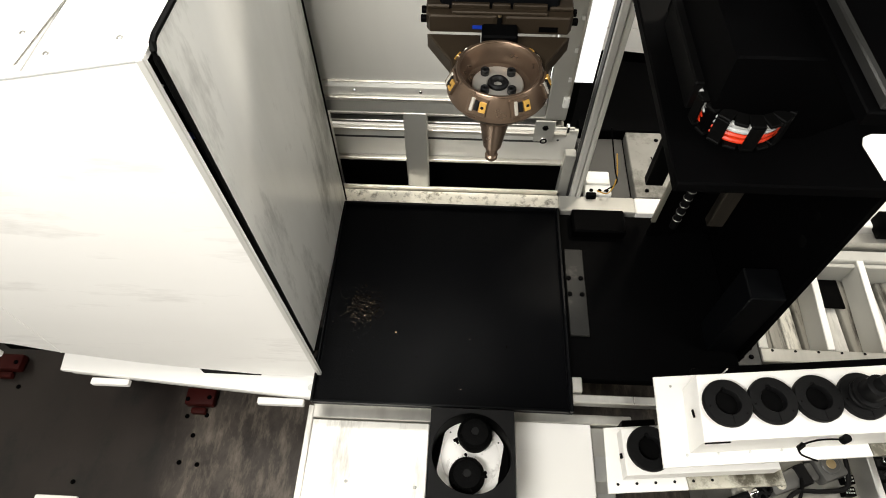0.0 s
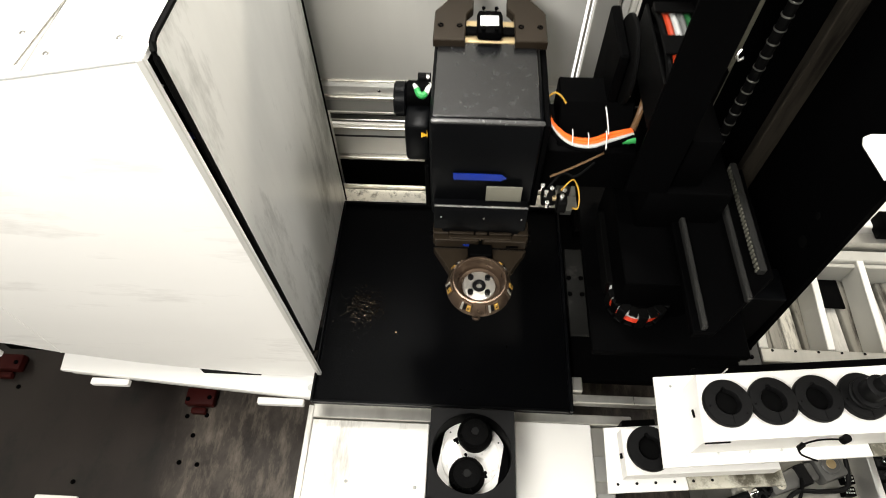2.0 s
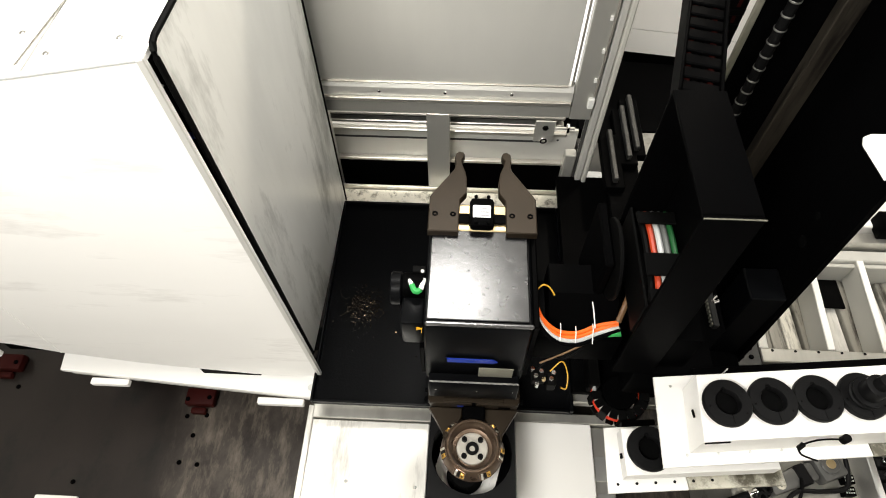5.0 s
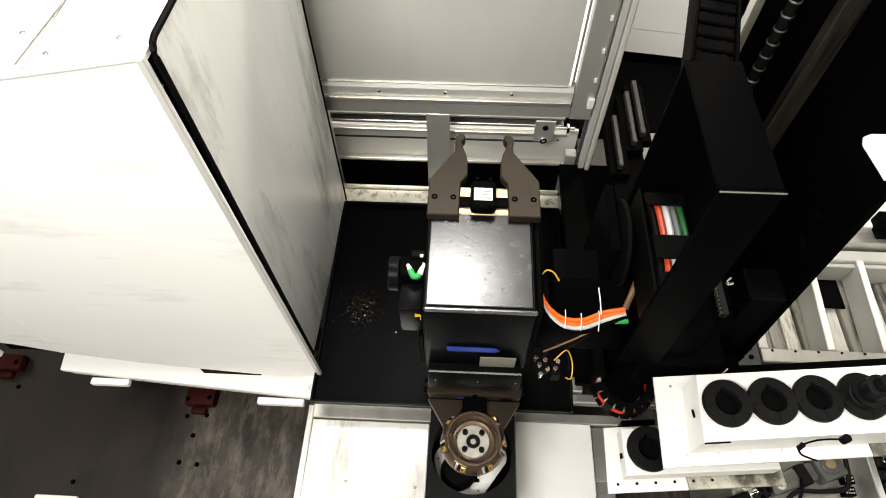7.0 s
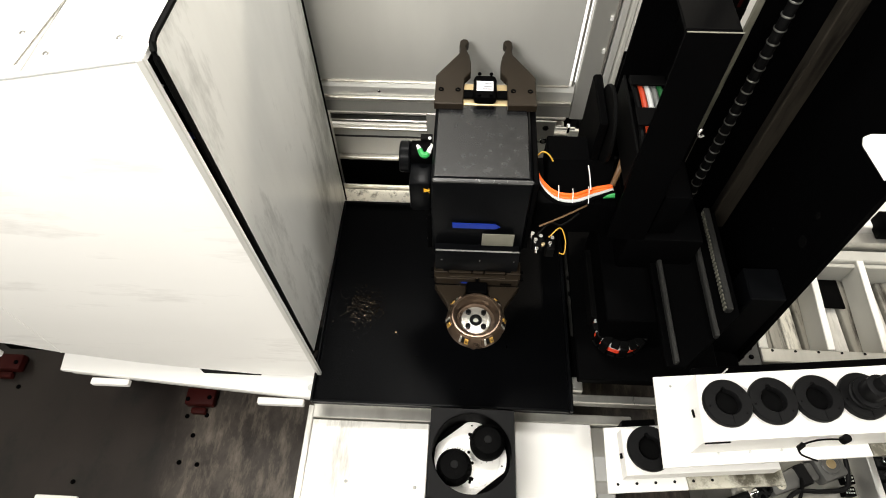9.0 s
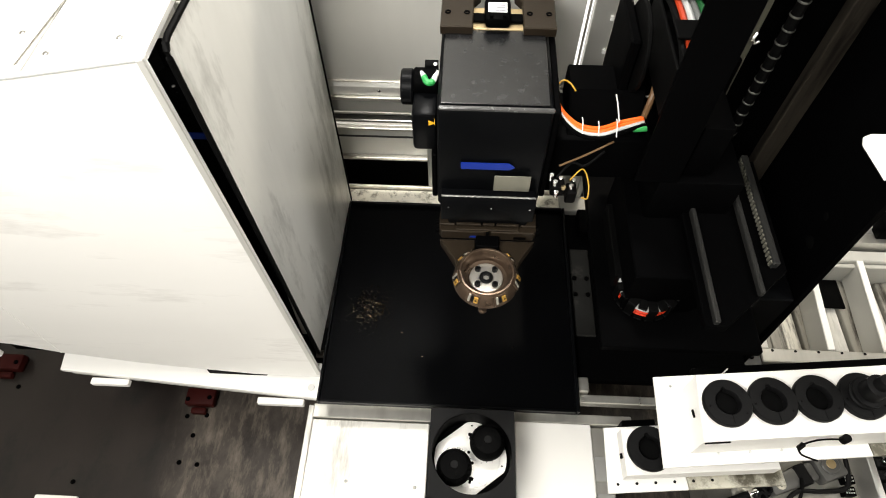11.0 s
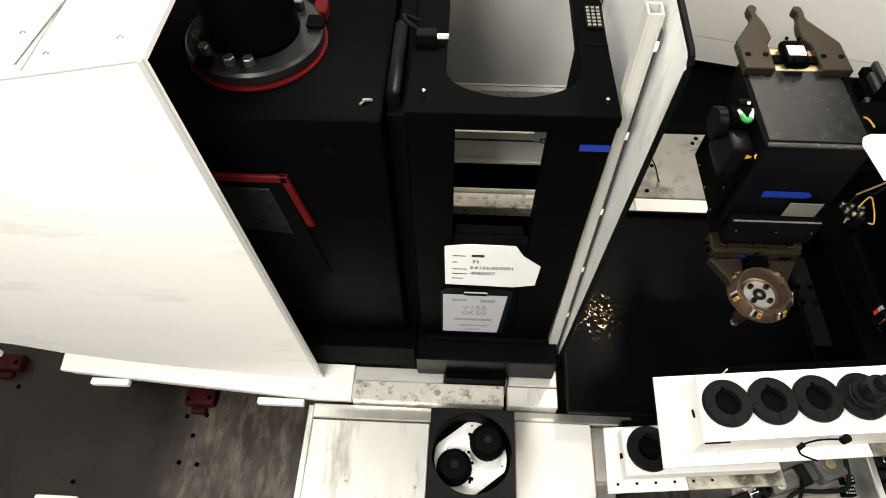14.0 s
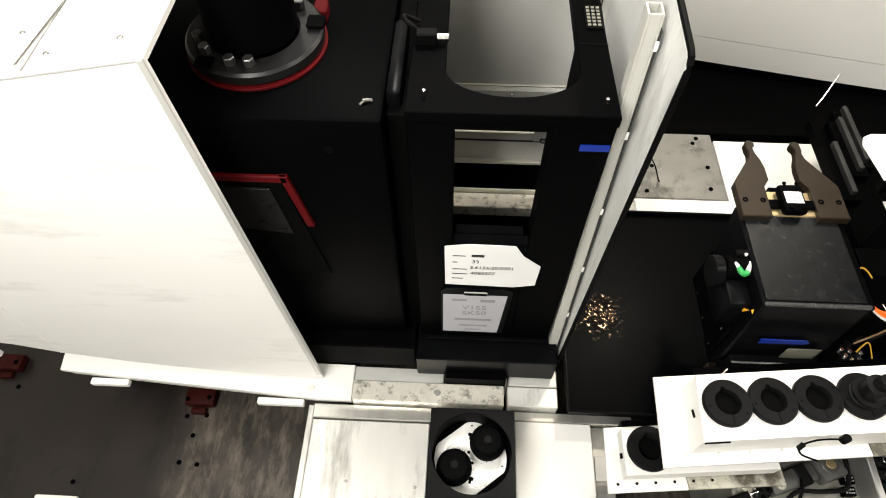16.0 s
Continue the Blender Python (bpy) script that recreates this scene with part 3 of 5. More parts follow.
def magazine():
    m = thing("tool_magazine", (0.66, 0.62, -0.42), "white tool magazine box with a row of black pocket rings", "tool magazine")
    up = Matrix.Translation((0, 0, 2)) @ Matrix.Scale(0.93, 4) @ Matrix.Translation((0, 0, -2))
    def top(bm):
        return tilted(mag(bm), up)
    part("deck", top(prism([(0.115, -0.068), (1.6, -0.068), (1.6, 0.15), (0.15, 0.15)], -0.035, 0.10, "z", 0.002)), WHITE, m)
    part("flange", mag(prism([(-0.03, -0.138), (0.62, -0.138), (0.62, 0.15), (0.008, 0.15)], 0.088, 0.10, "z", 0.002)), WHITE, m)
    part("flange", mag(box(0.622, 1.6, -0.138, 0.15, 0.088, 0.10, 0.002)), STAINED, m, "oil-stained length of the flange")
    part("slot", top(box(0.118, 0.122, 0.02, 0.045, 0.06, 0.07, 0)), BLACK, m)
    part("lip", top(box(0.12, 0.20, -0.072, -0.0685, 0.085, 0.092, 0.0)), BLACK, m)
    part("under_tray", mag(box(0.12, 1.6, -0.06, 0.14, 0.03, 0.087, 0.002)), DARKIN, m)
    part("support", mag(box(1.15, 1.45, 0.08, 0.14, -1.02, -0.001, 0.002)), DARKIN, m)
    RAISED.append((m, 0.80))
    part("back_flange", mag(box(0.16, 1.6, 0.153, 0.19, 0.03, 0.06, 0.003)), BLACK, m)
    for i in range(6):
        x = 0.215 + 0.147 * i
        p = part("pocket", top(pocket_ring(bmesh.new(), x, 0.045, 0.122, 0.0765)), RINGM, m, "black pocket ring with keyed bore")
        # Dark disc on the solid deck, painted as the bore's shaded depth.
        part("bore", top(rod(0.049, 0.1005, 0.1018, (x, 0.045, 0), 32, 0.0005)), DARKIN, p)
        part("slot", top(box(x - 0.001, x + 0.001, -0.027, 0.005, 0.1273, 0.1278, 0)), BLACK, p)
        for a in (0.5, 3.3, 5.6):
            part("screw", top(rod(0.003, 0.127, 0.1285, (x + 0.062 * math.cos(a), 0.045 + 0.062 * math.sin(a), 0), 10, 0.0004)), BLACK, p)
    small = screw_mesh("screw", 0.0045, 0.003, ALU)
    for i in range(4):
        shared("screw", small, m, TILT @ Vector((0.05 + 0.098 * i, -0.105, 0.10)))
    shared("screw", small, m, TILT @ Vector((0.055, 0.115, 0.10)))
    part("rivet", top(rod(0.003, 0.06, 0.12, (0.25, 0.158, 0), 8)), CHROME, m)


magazine()


def stored_tool(x, y):
    base = TILT @ Vector((x, y, 0.1))
    eye = Vector((0, 0, 2))
    base = eye + 0.93 * (base - eye)
    t = thing("tool_holder", base, "black stepped tool holder standing in its magazine pocket", "tool holder", "stored tools")
    RAISED.append((t, 0.80))
    part("flange", lathe([(0.036, 0.005), (0.047, 0.02), (0.047, 0.03), (0.042, 0.033), (0.042, 0.039), (0.047, 0.042), (0.047, 0.05), (0.038, 0.052), (0.001, 0.052)], 36, base), RINGM, t)
    part("body", lathe([(0.034, 0.052), (0.034, 0.10), (0.028, 0.104), (0.022, 0.106), (0.019, 0.14), (0.001, 0.142)], 32, base), RINGM, t)


stored_tool(0.215 + 3 * 0.147, 0.045)
stored_tool(0.215 + 4 * 0.147, 0.045)


def lower_pocket():
    m = thing("lower_magazine", (0.6, 0.53, -0.42), "lower white magazine box with one black pocket", "tool magazine")
    t2 = Matrix.Translation((0.497, 0.42, 0)) @ Matrix.Rotation(radians(5.0), 4, "Z")
    def put(bm):
        return tilted(bm, t2)
    part("flange", put(prism([(-0.004, 0.0), (0.25, 0.0), (0.25, 0.205), (0.019, 0.205)], -0.012, 0.0, "z", 0.002)), WHITE, m)
    part("flange", put(box(0.252, 0.56, 0.0, 0.205, -0.012, 0.0, 0.002)), STAINED, m)
    up = Matrix.Translation((0, 0, 2)) @ Matrix.Scale(0.955, 4) @ Matrix.Translation((0, 0, -2))
    part("deck", tilted(put(prism([(0.065, 0.05), (0.56, 0.05), (0.56, 0.20), (0.075, 0.20)], -0.06, 0.0, "z", 0.002)), up), WHITE, m)
    part("slot", tilted(put(box(0.062, 0.069, 0.11, 0.125, -0.03, -0.02, 0)), up), BLACK, m)
    part("under_tray", put(box(0.08, 0.5, 0.06, 0.19, -0.06, -0.0125, 0.002)), DARKIN, m)
    part("support", put(box(0.35, 0.5, 0.14, 0.19, -0.75, -0.061, 0.002)), DARKIN, m)
    RAISED.append((m, 0.88))
    part("back_block", put(box(0.10, 0.215, 0.208, 0.245, -0.2, -0.06, 0.003)), BLACK, m)
    p = part("pocket", tilted(put(pocket_ring(bmesh.new(), 0.150, 0.127, 0.022, 0.072)), up), RINGM, m)
    # Dark disc in place of a shaded hole through the deck.
    part("bore", tilted(put(rod(0.046, 0.0005, 0.0018, (0.150, 0.127, 0), 28, 0.0005)), up), DARKIN, p)
    for i in range(6):
        shared("screw", screw_mesh("screw", 0.0045, 0.003, RINGM), m, t2 @ Vector((0.03 + 0.06 * i, 0.025, 0.0)))


lower_pocket()


def side_rack():
    r = thing("side_rack", (1.4, 1.2, -0.42), "pale welded rack frame over worn steel slats", "rack")
    part("front_rail", box(1.135, 2.2, 0.93, 0.985, -0.2, -0.10, 0.004), STEEL, r)
    part("back_rail", box(1.50, 2.2, 1.39, 1.44, -0.2, -0.10, 0.004), SHEET, r)
    part("left_rail", prism([(1.136, 0.987), (1.17, 0.987), (1.19, 1.44), (1.14, 1.44)], -0.2, -0.10, "z", 0.003), SHEET, r)
    for x in (1.40, 1.605, 1.81):
        part("divider", prism([(x - 0.006, 0.987), (x + 0.012, 0.987), (x + 0.036, 1.389), (x + 0.018, 1.389)], -0.222, -0.104, "z", 0.002), PALEGREY, r, "deep pale divider")
        part("divider_edge", prism([(x - 0.012, 0.987), (x + 0.014, 0.987), (x + 0.042, 1.389), (x + 0.016, 1.389)], -0.1035, -0.095, "z", 0.002), WHITE, r)
    part("back_panel", box(1.2, 2.2, 1.37, 1.388, -0.26, -0.12, 0.003), PALEGREY, r)
    slat = mat("worn_slat", (0.26, 0.25, 0.22), 0.5, 0.2, 0.35, 9.0, 0.12, stretch=(5, 0.6, 1), second=(0.035, 0.03, 0.024), amount=0.55, blotch=6.0)
    pale = mat("worn_pale_slat", (0.66, 0.64, 0.57), 0.5, 0.2, 0.2, 9.0, 0.12, stretch=(5, 0.6, 1), second=(0.08, 0.075, 0.06), amount=0.35, blotch=7.0)
    for i in range(13):
        x = 1.2 + i * 0.062
        part("slat", box(x, x + 0.055, 0.99, 1.365, -0.26 - 0.008 * (i % 3), -0.224 - 0.008 * (i % 3), 0.003), (slat, pale, slat, slat)[(i + 3) % 4] if i < 5 else (slat, slat, PLATE)[i % 3], r, "worn scratched slat")
    # Flat near-black box painted as the shadowed opening at the bay's back.
    part("back_shade", box(1.445, 1.595, 1.23, 1.366, -0.2235, -0.215, 0.003), DARKIN, r)
    part("top_bar", box(1.5, 2.2, 1.45, 1.50, -0.16, -0.06, 0.004), STEEL, r)
    part("top_panel", box(1.55, 2.3, 1.52, 1.66, -0.16, -0.04, 0.004), WHITE, r)
    part("bolt_plate", box(1.035, 1.13, 0.91, 1.09, -0.14, -0.10, 0.003), mat("dull_dark_steel", (0.035, 0.035, 0.034), 0.5, 0.3), r, "dark bolted plate")
    for i in range(3):
        for x in (1.06, 1.095):
            shared("bolt", BOLT, r, (x, 0.945 + i * 0.035, -0.10))
    tiny = screw_mesh("bolt", 0.005, 0.003, RINGM)
    for i in range(6):
        shared("bolt", tiny, r, (1.18 + 0.085 * i, 0.975, -0.10))


side_rack()
WC = thing("white_cover", (1.45, 0.55, -0.05), "white rounded sheet cover on a post beside the column", "cover")
part("sheet", prism([(0.588, 0.645), (0.575, 0.638), (0.570, 0.624), (0.578, 0.56), (1.50, 0.50), (1.50, 0.645)], 1.353, 1.362, "z", 0.003), WHITE, WC)
part("post", box(1.45, 1.49, 0.52, 0.56, -0.05, 1.3525, 0.003), WHITE, WC)


def connector_cluster():
    k = thing("cable_connector", (1.72, 1.50, -0.06), "dark plug cluster with red and green cables", "connector")
    part("plug", box(1.70, 1.78, 1.47, 1.56, -0.058, 0.02, 0.006, 2), BLACK, k)
    part("cable", tube([(1.73, 1.53, 0.02), (1.76, 1.56, 0.05), (1.84, 1.56, 0.04)], 0.007, 8), REDC, k)
    part("cable", tube([(1.73, 1.50, 0.02), (1.77, 1.51, 0.05), (1.85, 1.50, 0.03)], 0.007, 8), GREENC, k)


connector_cluster()


def sensor_unit():
    """Swivel sensor, hoses and small valves on the bench below the magazine."""
    z = -0.05
    b = solid("service_bench", box(0.90, 2.2, 0.0, 0.60, -0.42, z, 0.004), mat("dull_grey_steel", (0.24, 0.235, 0.21), 0.42, 0.4, 0.3, 12.0, second=(0.05, 0.048, 0.04), amount=0.4, blotch=6.0), "grey oily service bench with fittings", "bench")
    s = thing("swivel_sensor", (1.17, 0.53, z), "grey swivel sensor unit with a brass centre", "sensor")
    m = Matrix.Translation((1.19, 0.532, z)) @ Matrix.Rotation(radians(20), 4, "Z")
    gm = mat("grey_cast_aluminium", (0.10, 0.10, 0.096), 0.42, 0.5, 0.2, 20.0)
    part("housing", tilted(box(-0.03, 0.06, -0.045, 0.045, 0.0, 0.06, 0.012, 2), m), gm, s)
    part("dial", tilted(disc_ring(0.012, 0.03, 0.06, 0.068, (0.012, 0, 0), 28), m), gm, s)
    part("hub", tilted(rod(0.015, 0.06, 0.072, (0.012, 0, 0), 20), m), BRASS, s, "brass hub")
    part("arm", tilted(box(-0.20, -0.032, -0.03, 0.028, 0.005, 0.05, 0.01, 2), m), gm, s)
    part("knuckle", tilted(box(-0.10, -0.06, -0.034, 0.032, 0.0, 0.056, 0.006), m), RINGM, s)
    part("rod", tilted(rod(0.012, -0.36, -0.2, (0, 0, 0.025), 16, axis="x"), m), RINGM, s)
    part("ferrule", tilted(rod(0.016, -0.27, -0.24, (0, 0, 0.025), 16, axis="x"), m), CHROME, s)
    h = thing("hose", (0.989, 0.499, 0.234), "black hose looping over the flange to a round fitting", "hose")
    RAISED.append((h, 0.80))
    part("hose_body", tube([(1.03, 0.482, 0.243), (1.006, 0.49, 0.243), (0.989, 0.499, 0.243), (0.986, 0.515, 0.243), (1.003, 0.527, 0.243), (1.045, 0.54, 0.243), (1.085, 0.545, 0.243), (1.125, 0.546, 0.243)], 0.0028, 10), RUBBER, h)
    part("sleeve", tube([(0.986, 0.515, 0.243), (1.003, 0.527, 0.243)], 0.0075, 8, 3), RUBBER, h)
    part("fitting", rod(0.012, 0.234, 0.26, (1.125, 0.546, 0), 20), RUBBER, h)
    g = thing("hose", (1.15, 0.45, z), "grey corrugated hose lying across the bench", "hose")
    part("hose_body", tube([(1.02, 0.40, 0.0), (1.08, 0.45, 0.0), (1.16, 0.455, 0.0), (1.24, 0.47, 0.0), (1.262, 0.55, 0.0), (1.25, 0.60, 0.0)], 0.007, 10), RINGM, g)
    part("hose_body", tube([(1.04, 0.36, -0.02), (1.09, 0.44, 0.0), (1.10, 0.49, 0.01)], 0.005, 8), RUBBER, g)
    for k, (x, y) in enumerate(((0.94, 0.47), (0.99, 0.455), (1.035, 0.47), (0.97, 0.43))):
        q = solid("hose_fitting", lathe([(0.022, z), (0.022, z + 0.03), (0.016, z + 0.034), (0.016, z + 0.055), (0.008, z + 0.055), (0.008, z + 0.03)], 18, (x, y, 0)), (STAINED, RINGM)[k % 2], "small oily turned hose fitting on the bench", "fitting", group="bench fittings")
    v = thing("valve_bank", (1.35, 0.52, z), "bank of small pneumatic valves with bright fittings", "valve bank")
    part("rail", box(1.300, 1.322, 0.42, 0.585, z, 0.05, 0.003), ALU, v)
    part("rail", box(1.395, 1.412, 0.44, 0.66, z, 0.06, 0.003), ALU, v)
    for i in range(4):
        y = 0.45 + i * 0.038
        part("valve", box(1.330, 1.375, y, y + 0.03, z, 0.045, 0.004), RINGM, v)
        part("fitting", rod(0.009, 0.045, 0.07, (1.345, y + 0.015, 0), 14), CHROME, v)
    for i in range(4):
        y = 0.45 + i * 0.04
        part("fitting", rod(0.007, 1.365, 1.392, (0, y, 0.03), 12, axis="x"), WHITEC, v)
    for x, y in ((1.268, 0.502), (1.26, 0.465)):
        t = thing("terminal_strip", (x, y, z), "small black terminal strip with pale contacts", "terminal", "terminal strips")
        part("body", box(x - 0.018, x + 0.018, y - 0.014, y + 0.014, z, z + 0.03, 0.002), BLACK, t)
        for i in range(4):
            for k in range(2):
                part("contact", box(x - 0.014 + i * 0.0075, x - 0.010 + i * 0.0075, y - 0.008 + k * 0.01, y - 0.003 + k * 0.01, z + 0.03, z + 0.0315, 0), ALU, t)
    part("dark_plate", box(1.225, 1.24, 0.53, 0.575, z, z + 0.004, 0.001), BLACK, s)
    for i, (x, y) in enumerate(((0.80, 0.38), (0.86, 0.40))):
        n = solid("hose_fitting", lathe([(0.018, -0.3), (0.018, 0.0), (0.014, 0.004), (0.014, 0.02), (0.008, 0.02), (0.008, 0.0)], 18, (x, y, -0.06)), (BRASS, RINGM)[i % 2], "small turned hose fitting under the magazine", "fitting", group="hose fittings")


sensor_unit()

# ---------------------------------------------------------------- travelling carriage (moves along x)
CARRIED = []


def chip_tray():
    t = thing("chip_tray", (-0.04, 1.09, -0.06), "shallow black sheet-metal chip tray with a low rim", "tray")
    CARRIED.append(t)
    x0, x1, y0, y1 = -0.486, 0.40, 0.668, 1.518
    part("bottom", box(x0, x1, y0, y1, -0.012, 0.0, 0.001), TRAYM, t)
    part("rim", box(x0, x0 + 0.008, y0, y1, 0.0005, 0.02, 0.002), SATIN, t)
    part("rim", box(x1 - 0.012, x1, y0, y1, 0.0005, 0.022, 0.003), SATIN, t)
    part("rim", box(x0 + 0.009, x1 - 0.013, y0, y0 + 0.008, 0.0005, 0.016, 0.002), SATIN, t)
    part("rim", box(x0 + 0.009, x1 - 0.013, y1 - 0.010, y1, 0.0005, 0.022, 0.002), SATIN, t)
    return t


chip_tray()


def chips():
    bm = bmesh.new()
    rng = random.Random(11)

    def chip(x, y, s):
        a = rng.uniform(0, 6.3)
        u = Vector((math.cos(a), math.sin(a), 0)) * s
        v = Vector((-math.sin(a), math.cos(a), 0)) * s * rng.uniform(0.25, 0.6)
        p = Vector((x, y, 0.0018))
        h = Vector((0, 0, rng.gauss(0, s * 0.06)))
        q = [bm.verts.new(c) for c in (p - u - v, p + u - v, p + u + v + h, p - u + v + h)]
        bm.faces.new(q)

    # Dense cluster added to draw the work lamp's glare on the stopped tray.
    for i in range(420):
        chip(max(-0.46, rng.gauss(-0.345, 0.038)), rng.gauss(1.04, 0.042), rng.uniform(0.0012, 0.0030))
    for i in range(260):
        chip(rng.uniform(-0.46, 0.2), rng.gauss(1.05, 0.08), rng.uniform(0.0006, 0.0014))
    for x, y in ((-0.25, 0.955), (-0.22, 0.94), (-0.335, 0.96), (0.18, 0.9), (0.02, 0.735), (-0.14, 0.85)):
        chip(x, y, 0.003)
    bmesh.ops.translate(bm, verts=bm.verts, vec=(0.385, -1.04, 0))
    ob = new("metal_chips", finish(bm, "metal_chips", mat("bronze_chips", (0.026, 0.0195, 0.0125), 0.08, 1.0, 0.3, 200.0, 0.0), False))
    ob.location = (-0.385, 1.04, 0)
    BASES[ob.name] = Vector(ob.location)
    tagged(ob, "thin bronze metal chips scattered over the oily tray", "metal chips", kind="stuff")
    CARRIED.append(ob)


chips()


def side_panel():
    p = thing("stainless_screen", (-0.505, 1.16, 0.0), "brushed stainless splash screen with black rubber edging", "screen")
    CARRIED.append(p)
    outline = [(0.852, 0.0), (1.53, 0.0), (1.53, 1.365), (0.812, 1.365), (0.797, 1.36), (0.791, 1.345)]
    
    def turned(bm):
        for v in bm.verts:
            v.co.x += 0.035 * (v.co.y - 0.79)
        return bm

    part("sheet", turned(prism(outline, -0.516, -0.507, "x", 0.001)), STAINLESS, p)
    bm = tube([(-0.511, 0.849, 0.0), (-0.511, 0.788, 1.340), (-0.511, 0.790, 1.354), (-0.511, 0.797, 1.364), (-0.511, 0.810, 1.368), (-0.511, 1.53, 1.369)], 0.0062, 8, raw=True)
    part("edge_seal", turned(bm), RUBBER, p, "black rubber edge seal")
    part("edge_seal", turned(box(-0.518, -0.503, 1.531, 1.540, 0.0, 1.348, 0.003)), RUBBER, p)

    def upright(x0, x1, d0, d1, z0, z1):
        lean = 0.052
        return prism([(0.868 + d0 + lean * z0, z0), (0.868 + d1 + lean * z0, z0), (0.868 + d1 + lean * z1, z1), (0.868 + d0 + lean * z1, z1)], x0, x1, "x", 0.001)

    for x0, x1, d0, d1 in ((-0.552, -0.5475, 0.0, 0.036), (-0.5265, -0.522, 0.0, 0.036), (-0.5474, -0.5266, 0.0, 0.004), (-0.5474, -0.5266, 0.032, 0.036)):
        part("tube_wall", upright(x0, x1, d0, d1, 0.06, 1.34), PALEGREY, p, "pale square tube")
    part("gap", upright(-0.5217, -0.5185, -0.004, 0.03, 0.08, 1.31), INK, p)
    for z in (0.3, 0.55, 0.8, 1.05, 1.27):
        part("clip", upright(-0.526, -0.5186, -0.0075, -0.0045, z, z + 0.02), WHITEC, p)
    part("foot", box(-0.552, -0.49, 0.862, 0.95, -0.012, -0.001, 0.002), BLACK, p)


side_panel()


def spindle_column():
    c = thing("spindle_column", (-0.77, 1.0, 0.0), "black painted machine column with an arched top and windows", "machine column")
    CARRIED.append(c)
    x0, x1, yf = -0.985, -0.56, 0.88
    # front wall in four pieces round the window
    part("front_wall", box(x0, -0.886, yf, yf + 0.03, 0.127, 1.14, 0.002), BLACK, c)
    part("front_wall", box(-0.688, x1, yf, yf + 0.03, 0.127, 1.14, 0.002), BLACK, c)
    part("front_wall", box(-0.8859, -0.6881, yf, yf + 0.03, 0.127, 0.69, 0.002), BLACK, c)
    part("front_wall", box(-0.8859, -0.6881, yf, yf + 0.03, 1.10, 1.14, 0.002), BLACK, c)
    part("window_lining", box(-0.890, -0.8865, yf + 0.031, yf + 0.06, 0.69, 1.10, 0.001), BLACK, c)
    part("window_lining", box(-0.6875, -0.684, yf + 0.031, yf + 0.06, 0.69, 1.10, 0.001), BLACK, c)
    part("window_sill", box(-0.88, -0.70, yf + 0.031, yf + 0.06, 0.674, 0.69, 0.002), BLACK, c)
    # arched top plate
    pts = [(x0, 0.857), (x1 - 0.005, 0.857), (x1 - 0.02, 1.45), (-0.635, 1.45), (-0.635, 0.985)]
    for i in range(1, 20):
        a = math.pi * i / 20
        pts.append((-0.772 + 0.137 * math.cos(a), 0.985 - 0.078 * math.sin(a)))
    pts += [(-0.909, 0.985), (-0.909, 1.45), (x0 + 0.01, 1.45)]
    part("top_plate", prism(pts, 1.142, 1.17, "z", 0.002), BLACK, c)
    part("side_wall", box(x0, x0 + 0.03, yf + 0.031, 1.46, 0.05, 1.14, 0.002), BLACK, c)
    part("side_wall", box(x1 - 0.03, x1, yf + 0.031, 1.30, 0.05, 1.14, 0.002), BLACK, c)
    part("base", box(-1.0, -0.525, 0.80, 0.99, -0.035, 0.10, 0.004), SATIN, c)
    part("base_lip", box(x0 + 0.02, x1, 0.865, 0.879, 0.115, 0.13, 0.002), SATIN, c)
    part("skirt", box(-0.90, -0.69, 0.775, 0.80, -0.075, 0.0, 0.002), BLACK, c)
    part("sticker", box(-0.625, -0.563, yf - 0.0025, yf, 1.052, 1.07, 0), BLUE, c, "blue sticker")
    kp = part("keypad", box(-0.612, -0.575, 1.12, 1.20, 1.17, 1.176, 0.002), RUBBER, c, "black keypad with pale keys")
    for i in range(3):
        for j in range(6):
            part("key", box(-0.609 + i * 0.011, -0.602 + i * 0.011, 1.125 + j * 0.012, 1.132 + j * 0.012, 1.176, 1.1775, 0), GREYPLATE, kp)
    part("seam", box(-0.628, -0.57, 1.07, 1.073, 1.1702, 1.1712, 0), SATIN, c)
    for x, y in ((-0.948, 0.9), (-0.593, 0.89)):
        part("pin", rod(0.004, 1.17, 1.188, (x, y, 0), 12), CHROME, c)
    part("clamp", box(-0.975, -0.93, 1.05, 1.075, 1.17, 1.20, 0.003), RUBBER, c)
    part("fitting", rod(0.009, -0.93, -0.905, (0, 1.062, 1.185), 12, axis="x"), CHROME, c)
    part("hose", tube([(-0.965, 1.07, 1.19), (-0.995, 1.08, 1.21), (-1.0, 1.11, 1.2), (-0.97, 1.12, 1.18)], 0.005, 8), RUBBER, c)
    return c


spindle_column()


